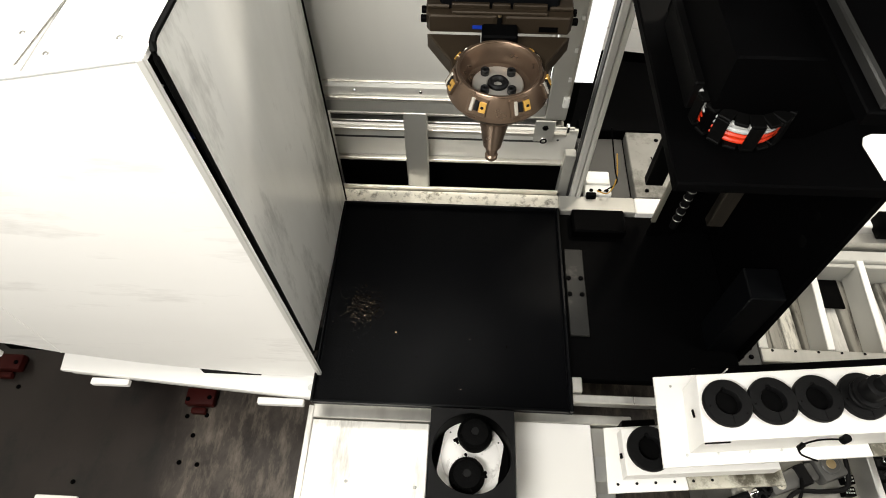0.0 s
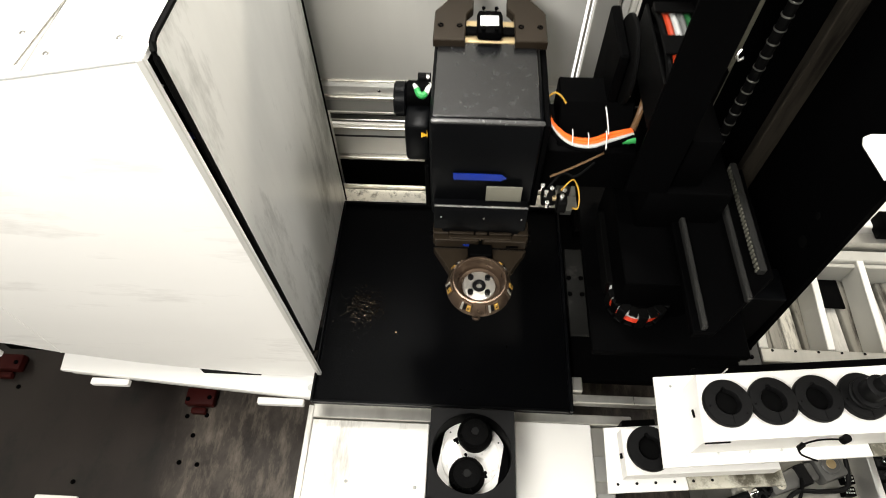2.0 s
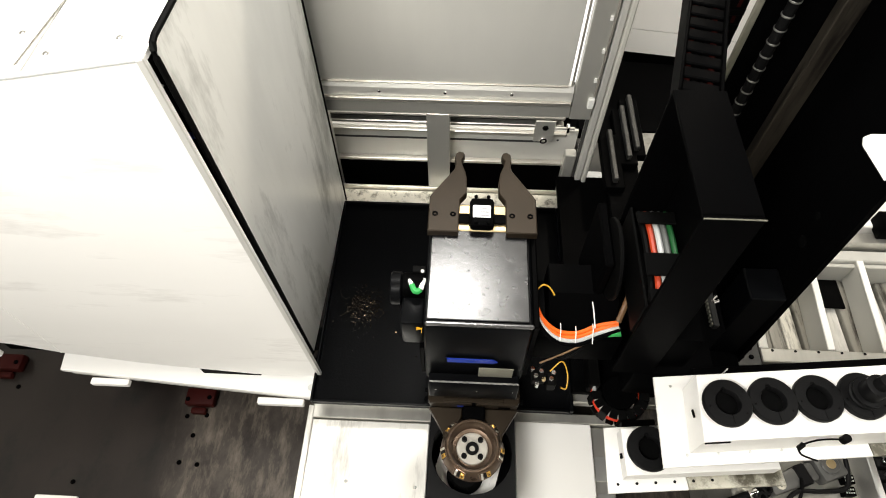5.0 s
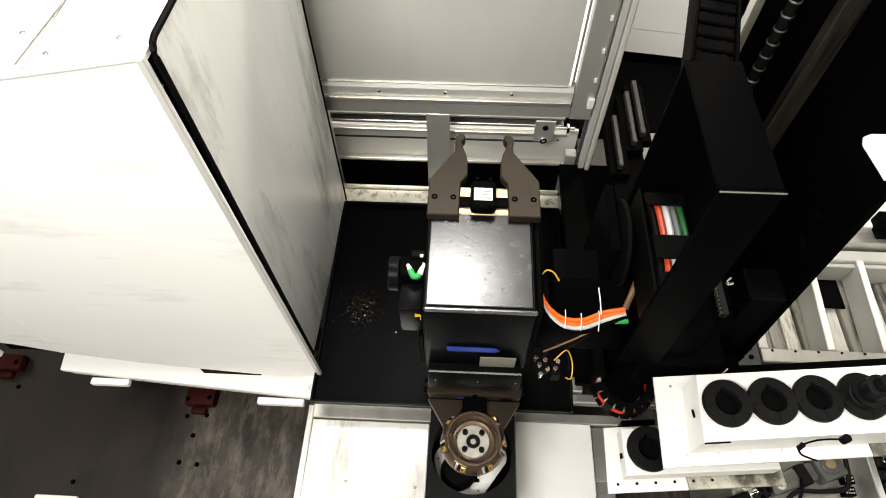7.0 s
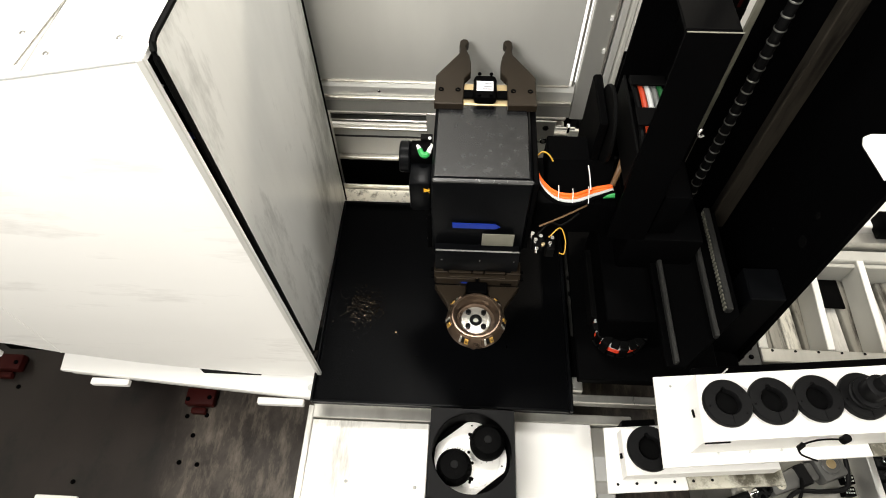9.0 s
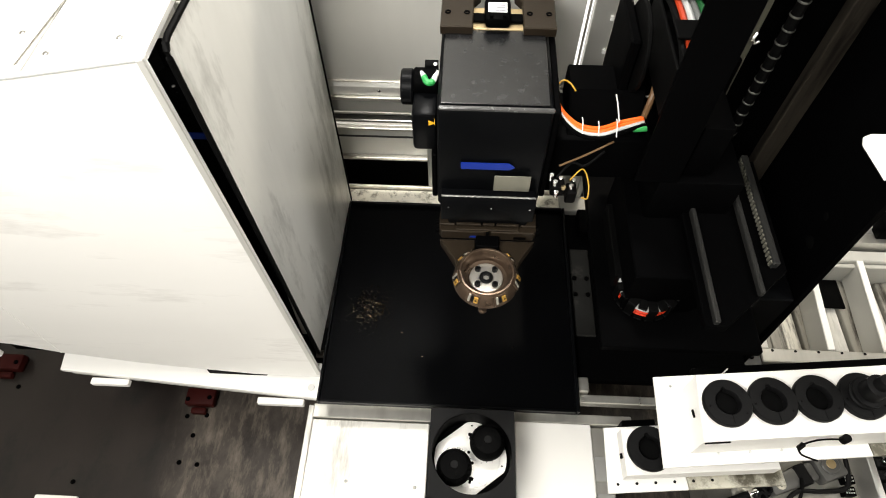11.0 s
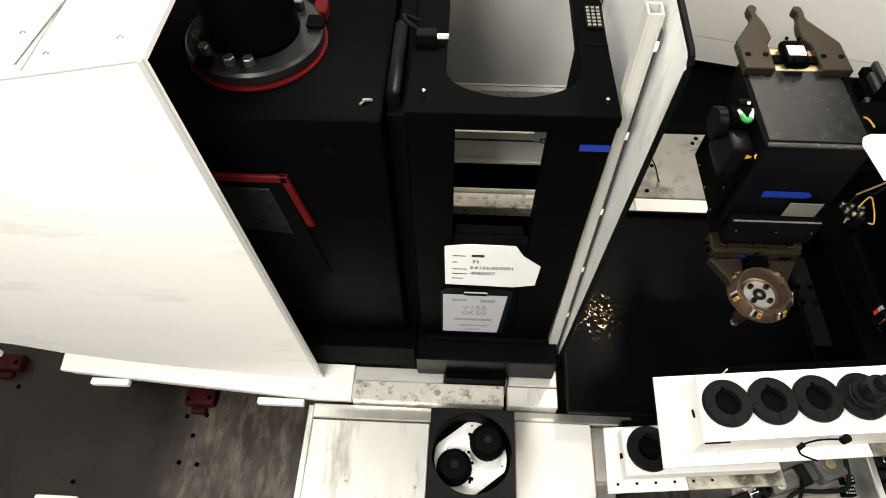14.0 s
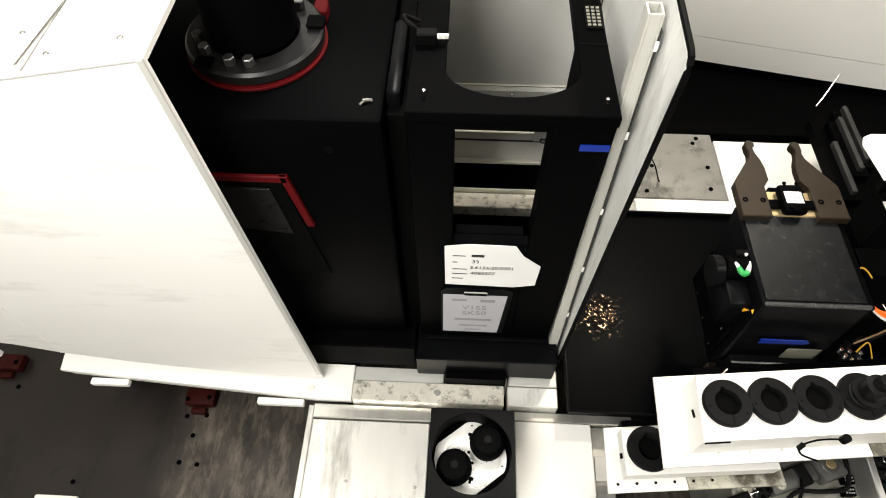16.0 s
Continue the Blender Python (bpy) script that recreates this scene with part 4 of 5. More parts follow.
def drive_housing():
    d = thing("drive_housing", (-1.25, 1.05, 0.0), "black drive housing with a flanged motor and red seals", "machine housing")
    CARRIED.append(d)
    part("body", box(-1.62, -1.035, 0.88, 1.45, 0.127, 1.115, 0.012, 2), BLACK, d)
    part("base", box(-1.62, -1.003, 0.828, 1.0, -0.035, 0.12, 0.006), BLACK, d)
    part("infill", box(-1.033, -0.99, 0.93, 1.4, 0.0, 1.09, 0.003), DARKIN, d)
    part("side_cap", box(-1.034, -1.0, 0.95, 1.2, 1.05, 1.13, 0.012, 2), SATIN, d)
    cx, cy = -1.335, 1.112
    part("seal", disc_ring(0.10, 0.156, 1.116, 1.123, (cx, cy, 0), 56, 0.001), RED, d, "red seal ring")
    fl = part("flange", disc_ring(0.095, 0.151, 1.124, 1.155, (cx, cy, 0), 56, 0.006), mat("blackened_steel", (0.010, 0.010, 0.010), 0.36, 0.3, 0.4, 20.0, spec=0.3), d, "blackened steel flange")
    nut = finish(rod(0.0125, 0, 0.02, seg=6, ch=0.002), "nut", mat("dull_nut_steel", (0.14, 0.14, 0.135), 0.3, 0.9, 0.3, 40.0))
    for a in (0.75, 1.05, 2.2, 2.5, 3.5, 3.9, 4.5, 4.85):
        shared("nut", nut, fl, (cx + 0.118 * math.cos(a), cy + 0.118 * math.sin(a), 1.155))
    part("motor", rod(0.098, 1.156, 1.75, (cx, cy, 0), 48, 0.006), BLACK, d)
    part("notch", box(cx - 0.10, cx - 0.06, cy - 0.135, cy - 0.10, 1.156, 1.162, 0.002), BLACK, d)
    part("tab", box(cx + 0.115, cx + 0.155, cy + 0.0, cy + 0.04, 1.156, 1.17, 0.004), BLACK, d)
    part("red_block", box(-1.222, -1.19, 1.19, 1.235, 1.116, 1.15, 0.004), RED, d)
    # red framed opening in the front; a flat near-black plate paints its shaded inside
    xa, xb, za, zb = -1.46, -1.265, 0.52, 0.945
    part("seal_strip", box(xa, xb, 0.868, 0.879, zb - 0.022, zb, 0.003), RED, d, "red seal strip")
    part("seal_strip", prism([(xb - 0.018, zb), (xb, zb), (xb + 0.03, zb - 0.19), (xb + 0.012, zb - 0.19)], 0.868, 0.879, "y", 0.001), RED, d)
    part("opening", prism([(xa, zb - 0.024), (xb - 0.02, zb - 0.024), (xb + 0.035, za), (xa, za)], 0.874, 0.8795, "y", 0), DARKIN, d)
    part("inner_plate", prism([(xa + 0.02, 0.9), (xb - 0.05, 0.9), (xb - 0.03, 0.72), (xa + 0.02, 0.74)], 0.868, 0.8735, "y", 0.001), mat("oily_black_plate", (0.008, 0.008, 0.008), 0.3, 0.3, 0.4, 30.0), d)
    part("port", rod(0.012, 0.876, 0.8795, (-1.155, 0, 1.03), 16, axis="y"), DARKIN, d)
    part("screw", tube([(-1.085, 0.93, 1.116), (-1.075, 0.935, 1.122), (-1.06, 0.94, 1.118)], 0.004, 6, 3), CHROME, d)


drive_housing()


def sheet_of_paper(name, pts, y, label, lines, letters, stock):
    """A sheet held flat on the column's front, with its printing."""
    p = thing(name, (pts[0][0], y, min(q[1] for q in pts)), label, "paper")
    CARRIED.append(p)
    part("sheet", prism(pts, y - 0.0012, y, "y"), stock, p)
    for x0, x1, z, h, m in lines:
        part("line", box(x0, x1, y - 0.0022, y - 0.0013, z, z + h, 0), m, p)
    for x, z, size, text, m in letters:
        cu = bpy.data.curves.new("lettering", "FONT")
        cu.body, cu.size, cu.extrude, cu.align_x = text, size, 0.0003, "CENTER"
        ob = new("lettering", cu)
        ob.data.materials.append(m)
        ob.parent = p
        ob.location = Vector((x, y - 0.002, z)) - BASES[p.name]
        ob.rotation_euler = (radians(90), 0, 0)
    return p


YP = 0.876
note = [(-0.907, 0.678), (-0.842, 0.690), (-0.72, 0.688), (-0.695, 0.64), (-0.644, 0.592), (-0.648, 0.49), (-0.71, 0.474), (-0.905, 0.480)]
sheet_of_paper("note", note, YP, "white creased paper note on the black column", [(-0.885, -0.85, 0.632, 0.003, INK), (-0.885, -0.872, 0.60, 0.003, INK), (-0.885, -0.845, 0.565, 0.003, INK), (-0.885, -0.845, 0.54, 0.003, INK), (-0.885, -0.855, 0.515, 0.003, INK), (-0.834, -0.80, 0.630, 0.011, INK)],
               [(-0.822, 0.600, 0.020, "33", INK), (-0.776, 0.570, 0.020, "3.6126.20.0001", INK), (-0.800, 0.540, 0.020, "4085507", INK)], PAPER)
card = [(-0.911, 0.425), (-0.72, 0.425), (-0.735, 0.178), (-0.912, 0.178)]
sheet_of_paper("card", card, YP - 0.004, "grey-white printed card in a clip holder", [(-0.875, -0.76, 0.262, 0.012, GREYINK), (-0.86, -0.77, 0.222, 0.008, GREYINK), (-0.84, -0.79, 0.196, 0.005, GREYINK), (-0.885, -0.84, 0.388, 0.012, GREYINK), (-0.80, -0.755, 0.385, 0.015, GREYINK)],
               [(-0.815, 0.335, 0.036, "V155", GREYINK), (-0.815, 0.30, 0.036, "SK50", GREYINK)], CARDM)
holder = thing("card_holder", (-0.815, 0.876, 0.17), "black clip holder behind a printed card", "holder")
CARRIED.append(holder)
part("back", prism([(-0.918, 0.17), (-0.718, 0.17), (-0.705, 0.45), (-0.73, 0.462), (-0.90, 0.462), (-0.918, 0.44)], 0.8725, 0.879, "y", 0.001), SATIN, holder)
part("clip", box(-0.85, -0.78, 0.862, 0.872, 0.435, 0.455, 0.003), CHROME, holder, "bright clip")


def changer_base():
    """Base and fixed column of the tool changer."""
    b = thing("changer_column", (0.75, 1.2, -0.1), "tall black tool-changer column with rails and a drive belt", "machine column")
    CARRIED.append(b)
    part("base_plate", box(0.402, 1.005, 0.80, 1.515, -0.06, -0.02, 0.003), BLACK, b)
    part("steel_strip", box(0.412, 0.485, 0.96, 1.335, -0.019, -0.006, 0.003), mat("worn_steel", (0.011, 0.011, 0.010), 0.5, 0.2, 0.5, 9.0, spec=0.2, second=(0.07, 0.067, 0.06), amount=0.2, blotch=6.0), b, "worn steel strip with four bolts")
    for x, y in ((0.422, 1.20), (0.468, 1.20), (0.422, 1.13), (0.468, 1.13)):
        shared("bolt", BOLT, b, (x, y, -0.006))
    part("rear_block", box(0.45, 0.66, 1.40, 1.51, -0.019, 0.03, 0.006), BLACK, b)
    part("front_rail", box(0.402, 0.76, 0.715, 0.745, -0.06, -0.02, 0.003), STEEL, b, "bright front rail")
    part("front_foot", box(0.402, 0.44, 0.747, 0.80, -0.06, 0.0, 0.004), STEEL, b)
    # side plate with a sharp upright front edge, and what stands on the column behind it
    part("side_plate", prism([(0.905, -0.06), (0.925, 0.36), (0.945, 0.83), (1.01, 2.6), (1.46, 2.6), (1.46, -0.06)], 1.008, 1.028, "x", 0.002), BLACK, b)
    for y, z, r in ((1.06, 0.62, 0.012), (1.04, 0.52, 0.02), (1.17, 0.40, 0.006)):
        part("hole", rod(r, 1.0065, 1.0078, (0, y, z), 18, 0.0004, axis="x"), DARKIN, b)
    part("lower_box", box(0.895, 1.006, 0.925, 1.04, -0.0195, 0.37, 0.005), SATIN, b)
    part("upright_bar", box(0.945, 1.006, 1.39, 1.43, 0.1, 2.6, 0.003), mat("brown_worn_bar", (0.055, 0.047, 0.036), 0.45, 0.5, 0.4, 6.0, stretch=(6, 6, 0.5), second=(0.012, 0.01, 0.008), amount=0.5, blotch=5.0), b, "brown worn steel bar")
    part("rear_plate", box(0.845, 1.006, 1.44, 1.46, -0.0195, 2.6, 0.003), BLACK, b)
    part("upright_rail", box(0.735, 0.752, 1.40, 1.415, 0.1, 2.6, 0.002), GREYPLATE, b)
    part("rear_plate", box(0.753, 0.848, 1.42, 1.438, -0.0195, 2.6, 0.003), BLACK, b)
    part("conduit", rod(0.015, 0.1, 2.6, (0.815, 1.385, 0), 18), RINGM, b, "black ringed conduit")
    ring = finish(disc_ring(0.0155, 0.0172, 0, 0.006, seg=18, ch=0.001), "clamp_ring", mat("dull_clamp_steel", (0.30, 0.30, 0.28), 0.4, 0.8, 0.2))
    for i in range(60):
        shared("clamp_ring", ring, b, (0.815, 1.385, 0.15 + 0.042 * i))
    part("upright_chain", box(0.70, 0.765, 1.50, 1.54, 0.2, 2.6, 0.003), RUBBER, b)
    for i in range(22):
        z = 0.5 + i * 0.05
        part("chain_bar", box(0.703, 0.762, 1.493, 1.4995, z, z + 0.022, 0.002), RUBBER, b)
        part("cable_window", box(0.735, 0.745, 1.4985, 1.4995, z + 0.024, z + 0.048, 0), DARKRED, b)
    return b


changer_base()

# ---------------------------------------------------------------- lift slide (moves along x and z)
LIFT = []


def lift_slide():
    s = thing("lift_slide", (0.72, 1.3, 0.1), "black lift slide carrying dull steel guide rails", "machine slide")
    LIFT.append(s)
    part("floor_plate", box(0.432, 0.93, 0.80, 1.83, -0.05, -0.02, 0.004), BLACK, s)
    part("table", prism([(0.66, 0.76), (0.72, 0.76), (0.93, 0.95), (0.93, 1.37), (0.66, 1.37)], 0.19, 0.22, "z", 0.003), BLACK, s)
    part("body", prism([(0.50, 0.93), (0.72, 0.93), (0.90, 1.02), (0.90, 1.36), (0.50, 1.36)], -0.019, 0.189, "z", 0.004), BLACK, s)
    rail = mat("dim_rail_steel", (0.04, 0.04, 0.038), 0.4, 0.6, 0.2)
    part("guide_rail", box(0.68, 0.695, 0.765, 1.37, 0.221, 0.245, 0.003), rail, s, "dull steel guide rail")
    part("guide_rail", box(0.822, 0.838, 0.86, 1.37, 0.221, 0.245, 0.003), rail, s)
    rack = part("rack", box(0.878, 0.90, 0.955, 1.37, 0.221, 0.25, 0.003), rail, s, "toothed rack")
    tooth = finish(box(-0.002, 0.002, -0.004, 0.004, 0, 0.02, 0), "tooth", GREYPLATE)
    for i in range(26):
        shared("tooth", tooth, rack, (0.8758, 0.965 + i * 0.0155, 0.226))
    part("back_plate", box(0.62, 0.735, 1.372, 1.39, 0.0, 0.62, 0.004), BLACK, s)
    for x, y0, y1 in ((0.62, 1.62, 1.9), (0.69, 1.75, 2.05), (0.73, 1.80, 2.12)):
        part("rear_rail", box(x, x + 0.02, y0, y1, 0.19, 0.22, 0.003), rail, s)
        part("rear_bed", box(x - 0.03, x + 0.05, y0 - 0.02, y1, 0.15, 0.189, 0.003), BLACK, s)
    part("rear_beam", box(0.61, 0.75, 1.391, 2.1, 0.10, 0.149, 0.003), BLACK, s)


lift_slide()


HALF = []


def lying_chain():
    """A cable chain lying on its side: the bend points to the front, its two runs go back."""
    cx, cy, r = 0.585, 0.985, 0.085
    t = thing("cable_chain", (cx, cy, 0.0), "black cable chain bend with red and grey cables", "cable chain", "cable chains")
    HALF.append(t)
    for k in range(9):
        a = math.pi + math.pi * (k + 0.5) / 9
        m = Matrix.Translation((cx, cy, 0)) @ Matrix.Rotation(a, 4, "Z")
        w = 0.0135 if k % 2 else 0.0145
        for z in (-0.012, 0.052):
            part("link_side", tilted(box(r - 0.018, r + 0.018, -w, w, z, z + 0.008, 0.002), m), RUBBER, t)
        if k % 2 == 0:
            part("link_bar", tilted(box(r + 0.012, r + 0.018, -w * 0.95, w * 0.95, -0.004, 0.052, 0.001), m), RUBBER, t)
    for i, mt in enumerate((REDC, REDC, GREYC, GREYC)):
        z = 0.0 + i * 0.0135
        pts = [(cx - r, cy + 0.30, z), (cx - r, cy + 0.1, z)]
        for k in range(17):
            a = math.pi + math.pi * k / 16
            pts.append((cx + r * math.cos(a), cy + r * math.sin(a), z))
        pts += [(cx + r, cy + 0.1, z), (cx + r, cy + 0.30, z)]
        part("cable", tube(pts, 0.006, 8, raw=True), mt, t)
    for x in (cx - r, cx + r):
        part("run", box(x - 0.02, x + 0.02, cy + 0.02, cy + 0.31, -0.013, 0.061, 0.004), RUBBER, t)
    part("hub", rod(0.06, -0.01, 0.05, (cx, cy, 0), 32, 0.003), BLACK, t)


# ---------------------------------------------------------------- gripper slide (moves along x, y and z)
GRIP = []


def horn(side):
    """One finger of a gripper: mount, waist and hooked tip."""
    pts = [(0.02, 0.0), (0.165, 0.0), (0.165, 0.13), (0.16, 0.14), (0.092, 0.245), (0.088, 0.268), (0.092, 0.285), (0.090, 0.312), (0.080, 0.322), (0.066, 0.320), (0.060, 0.308), (0.062, 0.297), (0.070, 0.285), (0.066, 0.262), (0.056, 0.235), (0.050, 0.20), (0.050, 0.15), (0.06, 0.135), (0.07, 0.12), (0.07, 0.02), (0.02, 0.02)][1:-2]
    pts = [(0.072, 0.0)] + pts
    return [(side * x, y) for x, y in pts]


def gripper_head():
    g = thing("double_gripper", (0.065, 1.3, 0.2), "black double gripper head with brown steel jaws", "gripper")
    GRIP.append(g)
    cx = 0.066
    # box with a slightly tapered front
    body = prism([(1.158, 0.610), (1.152, 0.595), (1.137, 0.28), (1.16, 0.20), (1.44, 0.20), (1.522, 0.595), (1.514, 0.610)], -0.094, 0.212, "x", 0.006)
    part("housing", body, SATIN, g)
    part("cover_lid", box(-0.085, 0.202, 1.17, 1.508, 0.611, 0.616, 0.002), LID, g, "scuffed black lid")
    part("side_rail", box(0.213, 0.232, 1.16, 1.50, 0.25, 0.60, 0.004), BLACK, g)
    part("lid_edge", box(-0.09, 0.215, 1.154, 1.166, 0.600, 0.614, 0.004), mat("worn_black_edge", (0.10, 0.10, 0.10), 0.25, 0.6, 0.3, 60.0), g)
    part("weld_seam", tube([(-0.08, 1.515, 0.612), (0.05, 1.517, 0.614), (0.19, 1.515, 0.612)], 0.004, 8, 4), mat("weld_steel", (0.35, 0.35, 0.34), 0.3, 0.8, 0.4, 80.0, 0.4), g)
    part("sticker", prism([(-0.025, 0.398), (0.112, 0.398), (0.128, 0.408), (0.112, 0.424), (-0.027, 0.424)], 1.1345, 1.1375, "y"), BLUE, g, "blue sticker")
    part("rating_plate", box(0.072, 0.178, 1.125, 1.128, 0.315, 0.382, 0.001), GREYPLATE, g, "grey rating plate")
    part("crossbar", prism([(1.095, 0.205), (1.095, 0.285), (1.105, 0.308), (1.134, 0.308), (1.134, 0.205)], -0.083, 0.202, "x", 0.003), SATIN, g)
    for x in (-0.06, 0.07, 0.185):
        part("screw", rod(0.003, 1.092, 1.0955, (x, 0, 0.268), 10, axis="y"), CHROME, g)
    weld = mat("rough_weld_steel", (0.36, 0.36, 0.35), 0.3, 0.8, 0.4, 90.0, 0.5, bscale=160)
    bead = [(-0.08 + 0.28 * k / 40, 1.106 + 0.0006 * math.sin(2.3 * k), 0.309 + 0.0006 * math.sin(3.7 * k + 1)) for k in range(41)]
    part("crossbar_edge", tube(bead, 0.0030, 7, raw=True), weld, g, "bright rough weld bead")
    # lower jaws, pointing to the front
    z = 0.085
    part("neck", box(-0.06, 0.19, 1.12, 1.30, 0.09, 0.199, 0.006), SATIN, g)
    for sx, x0, x1 in ((-1, -0.088, 0.061), (1, 0.071, 0.22)):
        blk = part("jaw_mount", prism([(x0, 1.17), (x1, 1.17), (x1, 1.10 if sx < 0 else 1.108), (x1 - 0.008, 1.095), (x0 + 0.008, 1.095), (x0, 1.108)], 0.10, 0.142, "z", 0.003), BROWN, g, "brown steel jaw mount")
        a = x0 if sx < 0 else x1
        part("shoulder", box(min(a, a - sx * 0.05), max(a, a - sx * 0.05), 1.115, 1.17, 0.1425, 0.152, 0.003), BROWN, blk)
        part("hole", rod(0.009, 0.142, 0.1435, (0.066 + sx * 0.085, 1.135, 0), 18, 0.0004), DARKIN, blk)
        for dx in (0.03, 0.045):
            part("pin", rod(0.003, 0.142, 0.145, (0.066 + sx * dx, 1.138, 0), 8, 0.0005), CHROME, blk)
        for y in (1.115, 1.145):
            part("side_screw", rod(0.008, a if sx > 0 else a - 0.012, a + 0.012 if sx > 0 else a, (0, y, 0.12), 12, 0.001, axis="x"), BLACK, blk)
    for x0, x1 in ((-0.035, 0.045), (0.05, 0.088), (0.093, 0.165)):
        part("clamp_plate", box(x0, x1, 1.112, 1.168, 0.1425, 0.158, 0.002), BROWN, g)
    part("clamp_plate", box(-0.035, 0.165, 1.098, 1.1115, 0.1425, 0.150, 0.002), BROWN, g)
    part("centre_block", box(0.03, 0.104, 1.05, 1.094, 0.07, 0.128, 0.004), BLACK, g)
    part("slot_bar", box(0.0615, 0.0705, 1.10, 1.17, 0.10, 0.135, 0.0), DARKIN, g)
    part("blue_mark", box(0.01, 0.045, 1.0935, 1.0948, 0.112, 0.120, 0), BLUE, g, "small blue mark")
    part("dark_mark", box(0.15, 0.19, 1.0935, 1.0948, 0.108, 0.120, 0), BLACK, g)
    part("pin", rod(0.004, 0.135, 0.146, (0.066, 1.105, 0), 10), BRASS, g)
    for s in (-1, 1):
        pts = [(cx + s * x, 1.095 - y) for x, y in ((0.038, 0.0), (0.152, 0.0), (0.10, 0.085), (0.095, 0.13), (0.075, 0.165), (0.066, 0.16), (0.075, 0.12), (0.06, 0.07), (0.038, 0.03))]
        part("jaw", prism(pts, 0.06, 0.098, "z", 0.003), BROWN, g, "brown steel jaw")
    # upper jaws, pointing to the back
    for s in (-1, 1):
        pts = [(cx + x, 1.452 + y) for x, y in horn(s)]
        j = part("jaw", prism(pts, 0.610, 0.640, "z", 0.003), BROWN, g, "brown steel jaw")
        for x in (0.09, 0.145):
            part("bolt", disc_ring(0.004, 0.009, 0.640, 0.643, (cx + s * x, 1.515, 0), 16, 0.001), BLACK, j)
    part("jaw_carrier", box(-0.02, 0.15, 1.470, 1.567, 0.591, 0.621, 0.003), BRASS, g, "pale brass jaw carrier")
    part("carrier_bar", box(-0.02, 0.15, 1.492, 1.527, 0.622, 0.632, 0.002), BLACK, g)
    part("sensor_block", box(0.026, 0.102, 1.462, 1.572, 0.624, 0.659, 0.014, 2), BLACK, g, "black sensor block")
    part("label_plate", box(0.036, 0.09, 1.492, 1.537, 0.6591, 0.6605, 0.001), PAPER, g, "white label plate")
    for i in range(3):
        part("print_bar", box(0.055 + 0.004 * i, 0.085, 1.497 + i * 0.012, 1.502 + i * 0.012, 0.6606, 0.6612, 0), GREYINK, g)
    for x, y in ((0.045, 1.568), (0.083, 1.568), (0.045, 1.472), (0.083, 1.472)):
        part("bolt", rod(0.006, 0.659, 0.666, (x, y, 0), 6), BLACK, g)
    # motor and plugs on the left flank
    mt = part("motor", box(-0.165, -0.096, 1.18, 1.33, 0.42, 0.56, 0.012, 2), SATIN, g)
    part("motor_end", rod(0.05, -0.2, -0.166, (0, 1.30, 0.55), 24, 0.004, axis="x"), SATIN, g)
    part("motor_neck", rod(0.038, -0.165, -0.096, (0, 1.30, 0.57), 24, 0.004, axis="x"), BLACK, g)
    part("plug", rod(0.017, -0.165, -0.115, (0, 1.315, 0.575), 16, axis="x"), RUBBER, g)
    part("plug", rod(0.013, -0.135, -0.098, (0, 1.335, 0.60), 16, axis="x"), RUBBER, g)
    part("white_sleeve", tube([(-0.150, 1.308, 0.595), (-0.142, 1.296, 0.60), (-0.135, 1.285, 0.60)], 0.009, 8), WHITEC, g)
    part("green_wire", tube([(-0.135, 1.285, 0.60), (-0.127, 1.268, 0.598), (-0.117, 1.266, 0.596), (-0.109, 1.272, 0.598)], 0.009, 8), GREENC, g)
    part("white_sleeve", tube([(-0.109, 1.272, 0.598), (-0.104, 1.288, 0.60), (-0.101, 1.305, 0.60)], 0.008, 8), WHITEC, g)
    part("white_cap", rod(0.007, 0.60, 0.612, (-0.106, 1.33, 0), 14, 0.003), WHITEC, g)
    part("warning_mark", prism([(1.158, 0.545), (1.172, 0.545), (1.165, 0.562)], -0.101, -0.0995, "x"), WARN, g)
    part("warning_mark", prism([(-0.118, 0.525), (-0.100, 0.533), (-0.118, 0.541)], 1.176, 1.1795, "y"), WARN, g, "yellow warning triangle")
    part("flank_plate", box(-0.112, -0.096, 1.17, 1.47, 0.22, 0.415, 0.004), BLACK, g)
    for y, z in ((1.2, 0.24), (1.3, 0.24), (1.4, 0.24), (1.2, 0.36), (1.42, 0.36)):
        part("screw", rod(0.004, -0.1145, -0.112, (0, y, z), 8, axis="x"), CHROME, g)
    # arm to the slide
    part("arm", box(0.233, 0.50, 1.20, 1.40, 0.30, 0.46, 0.01, 2), BLACK, g)
    part("arm_hood", prism([(1.22, 0.46), (1.40, 0.46), (1.40, 0.56), (1.30, 0.56)], 0.27, 0.48, "x", 0.004), BLACK, g)
    # tall cover of the slide
    for bm in (box(0.478, 0.602, 1.14, 1.15, 0.36, 1.16, 0.002), box(0.592, 0.602, 1.151, 1.51, 0.36, 1.149, 0.002), box(0.478, 0.602, 1.151, 1.51, 1.15, 1.16, 0.002), box(0.478, 0.591, 1.50, 1.51, 0.36, 1.149, 0.002)):
        part("tall_cover_sheet", bm, BLACK, g)
    # Thin pale tube drawn as the highlight along the cover's top front edge.
    part("cover_edge_glint", tube([(0.478, 1.1395, 1.161), (0.54, 1.1395, 1.161), (0.602, 1.1395, 1.161)], 0.0016, 6, 2), GREYPLATE, g)
    part("foot_cover", box(0.55, 0.80, 1.14, 1.50, 0.18, 0.36, 0.01, 2), BLACK, g)
    part("drive_block", box(0.615, 0.70, 1.16, 1.42, 0.37, 0.56, 0.008, 2), BLACK, g)
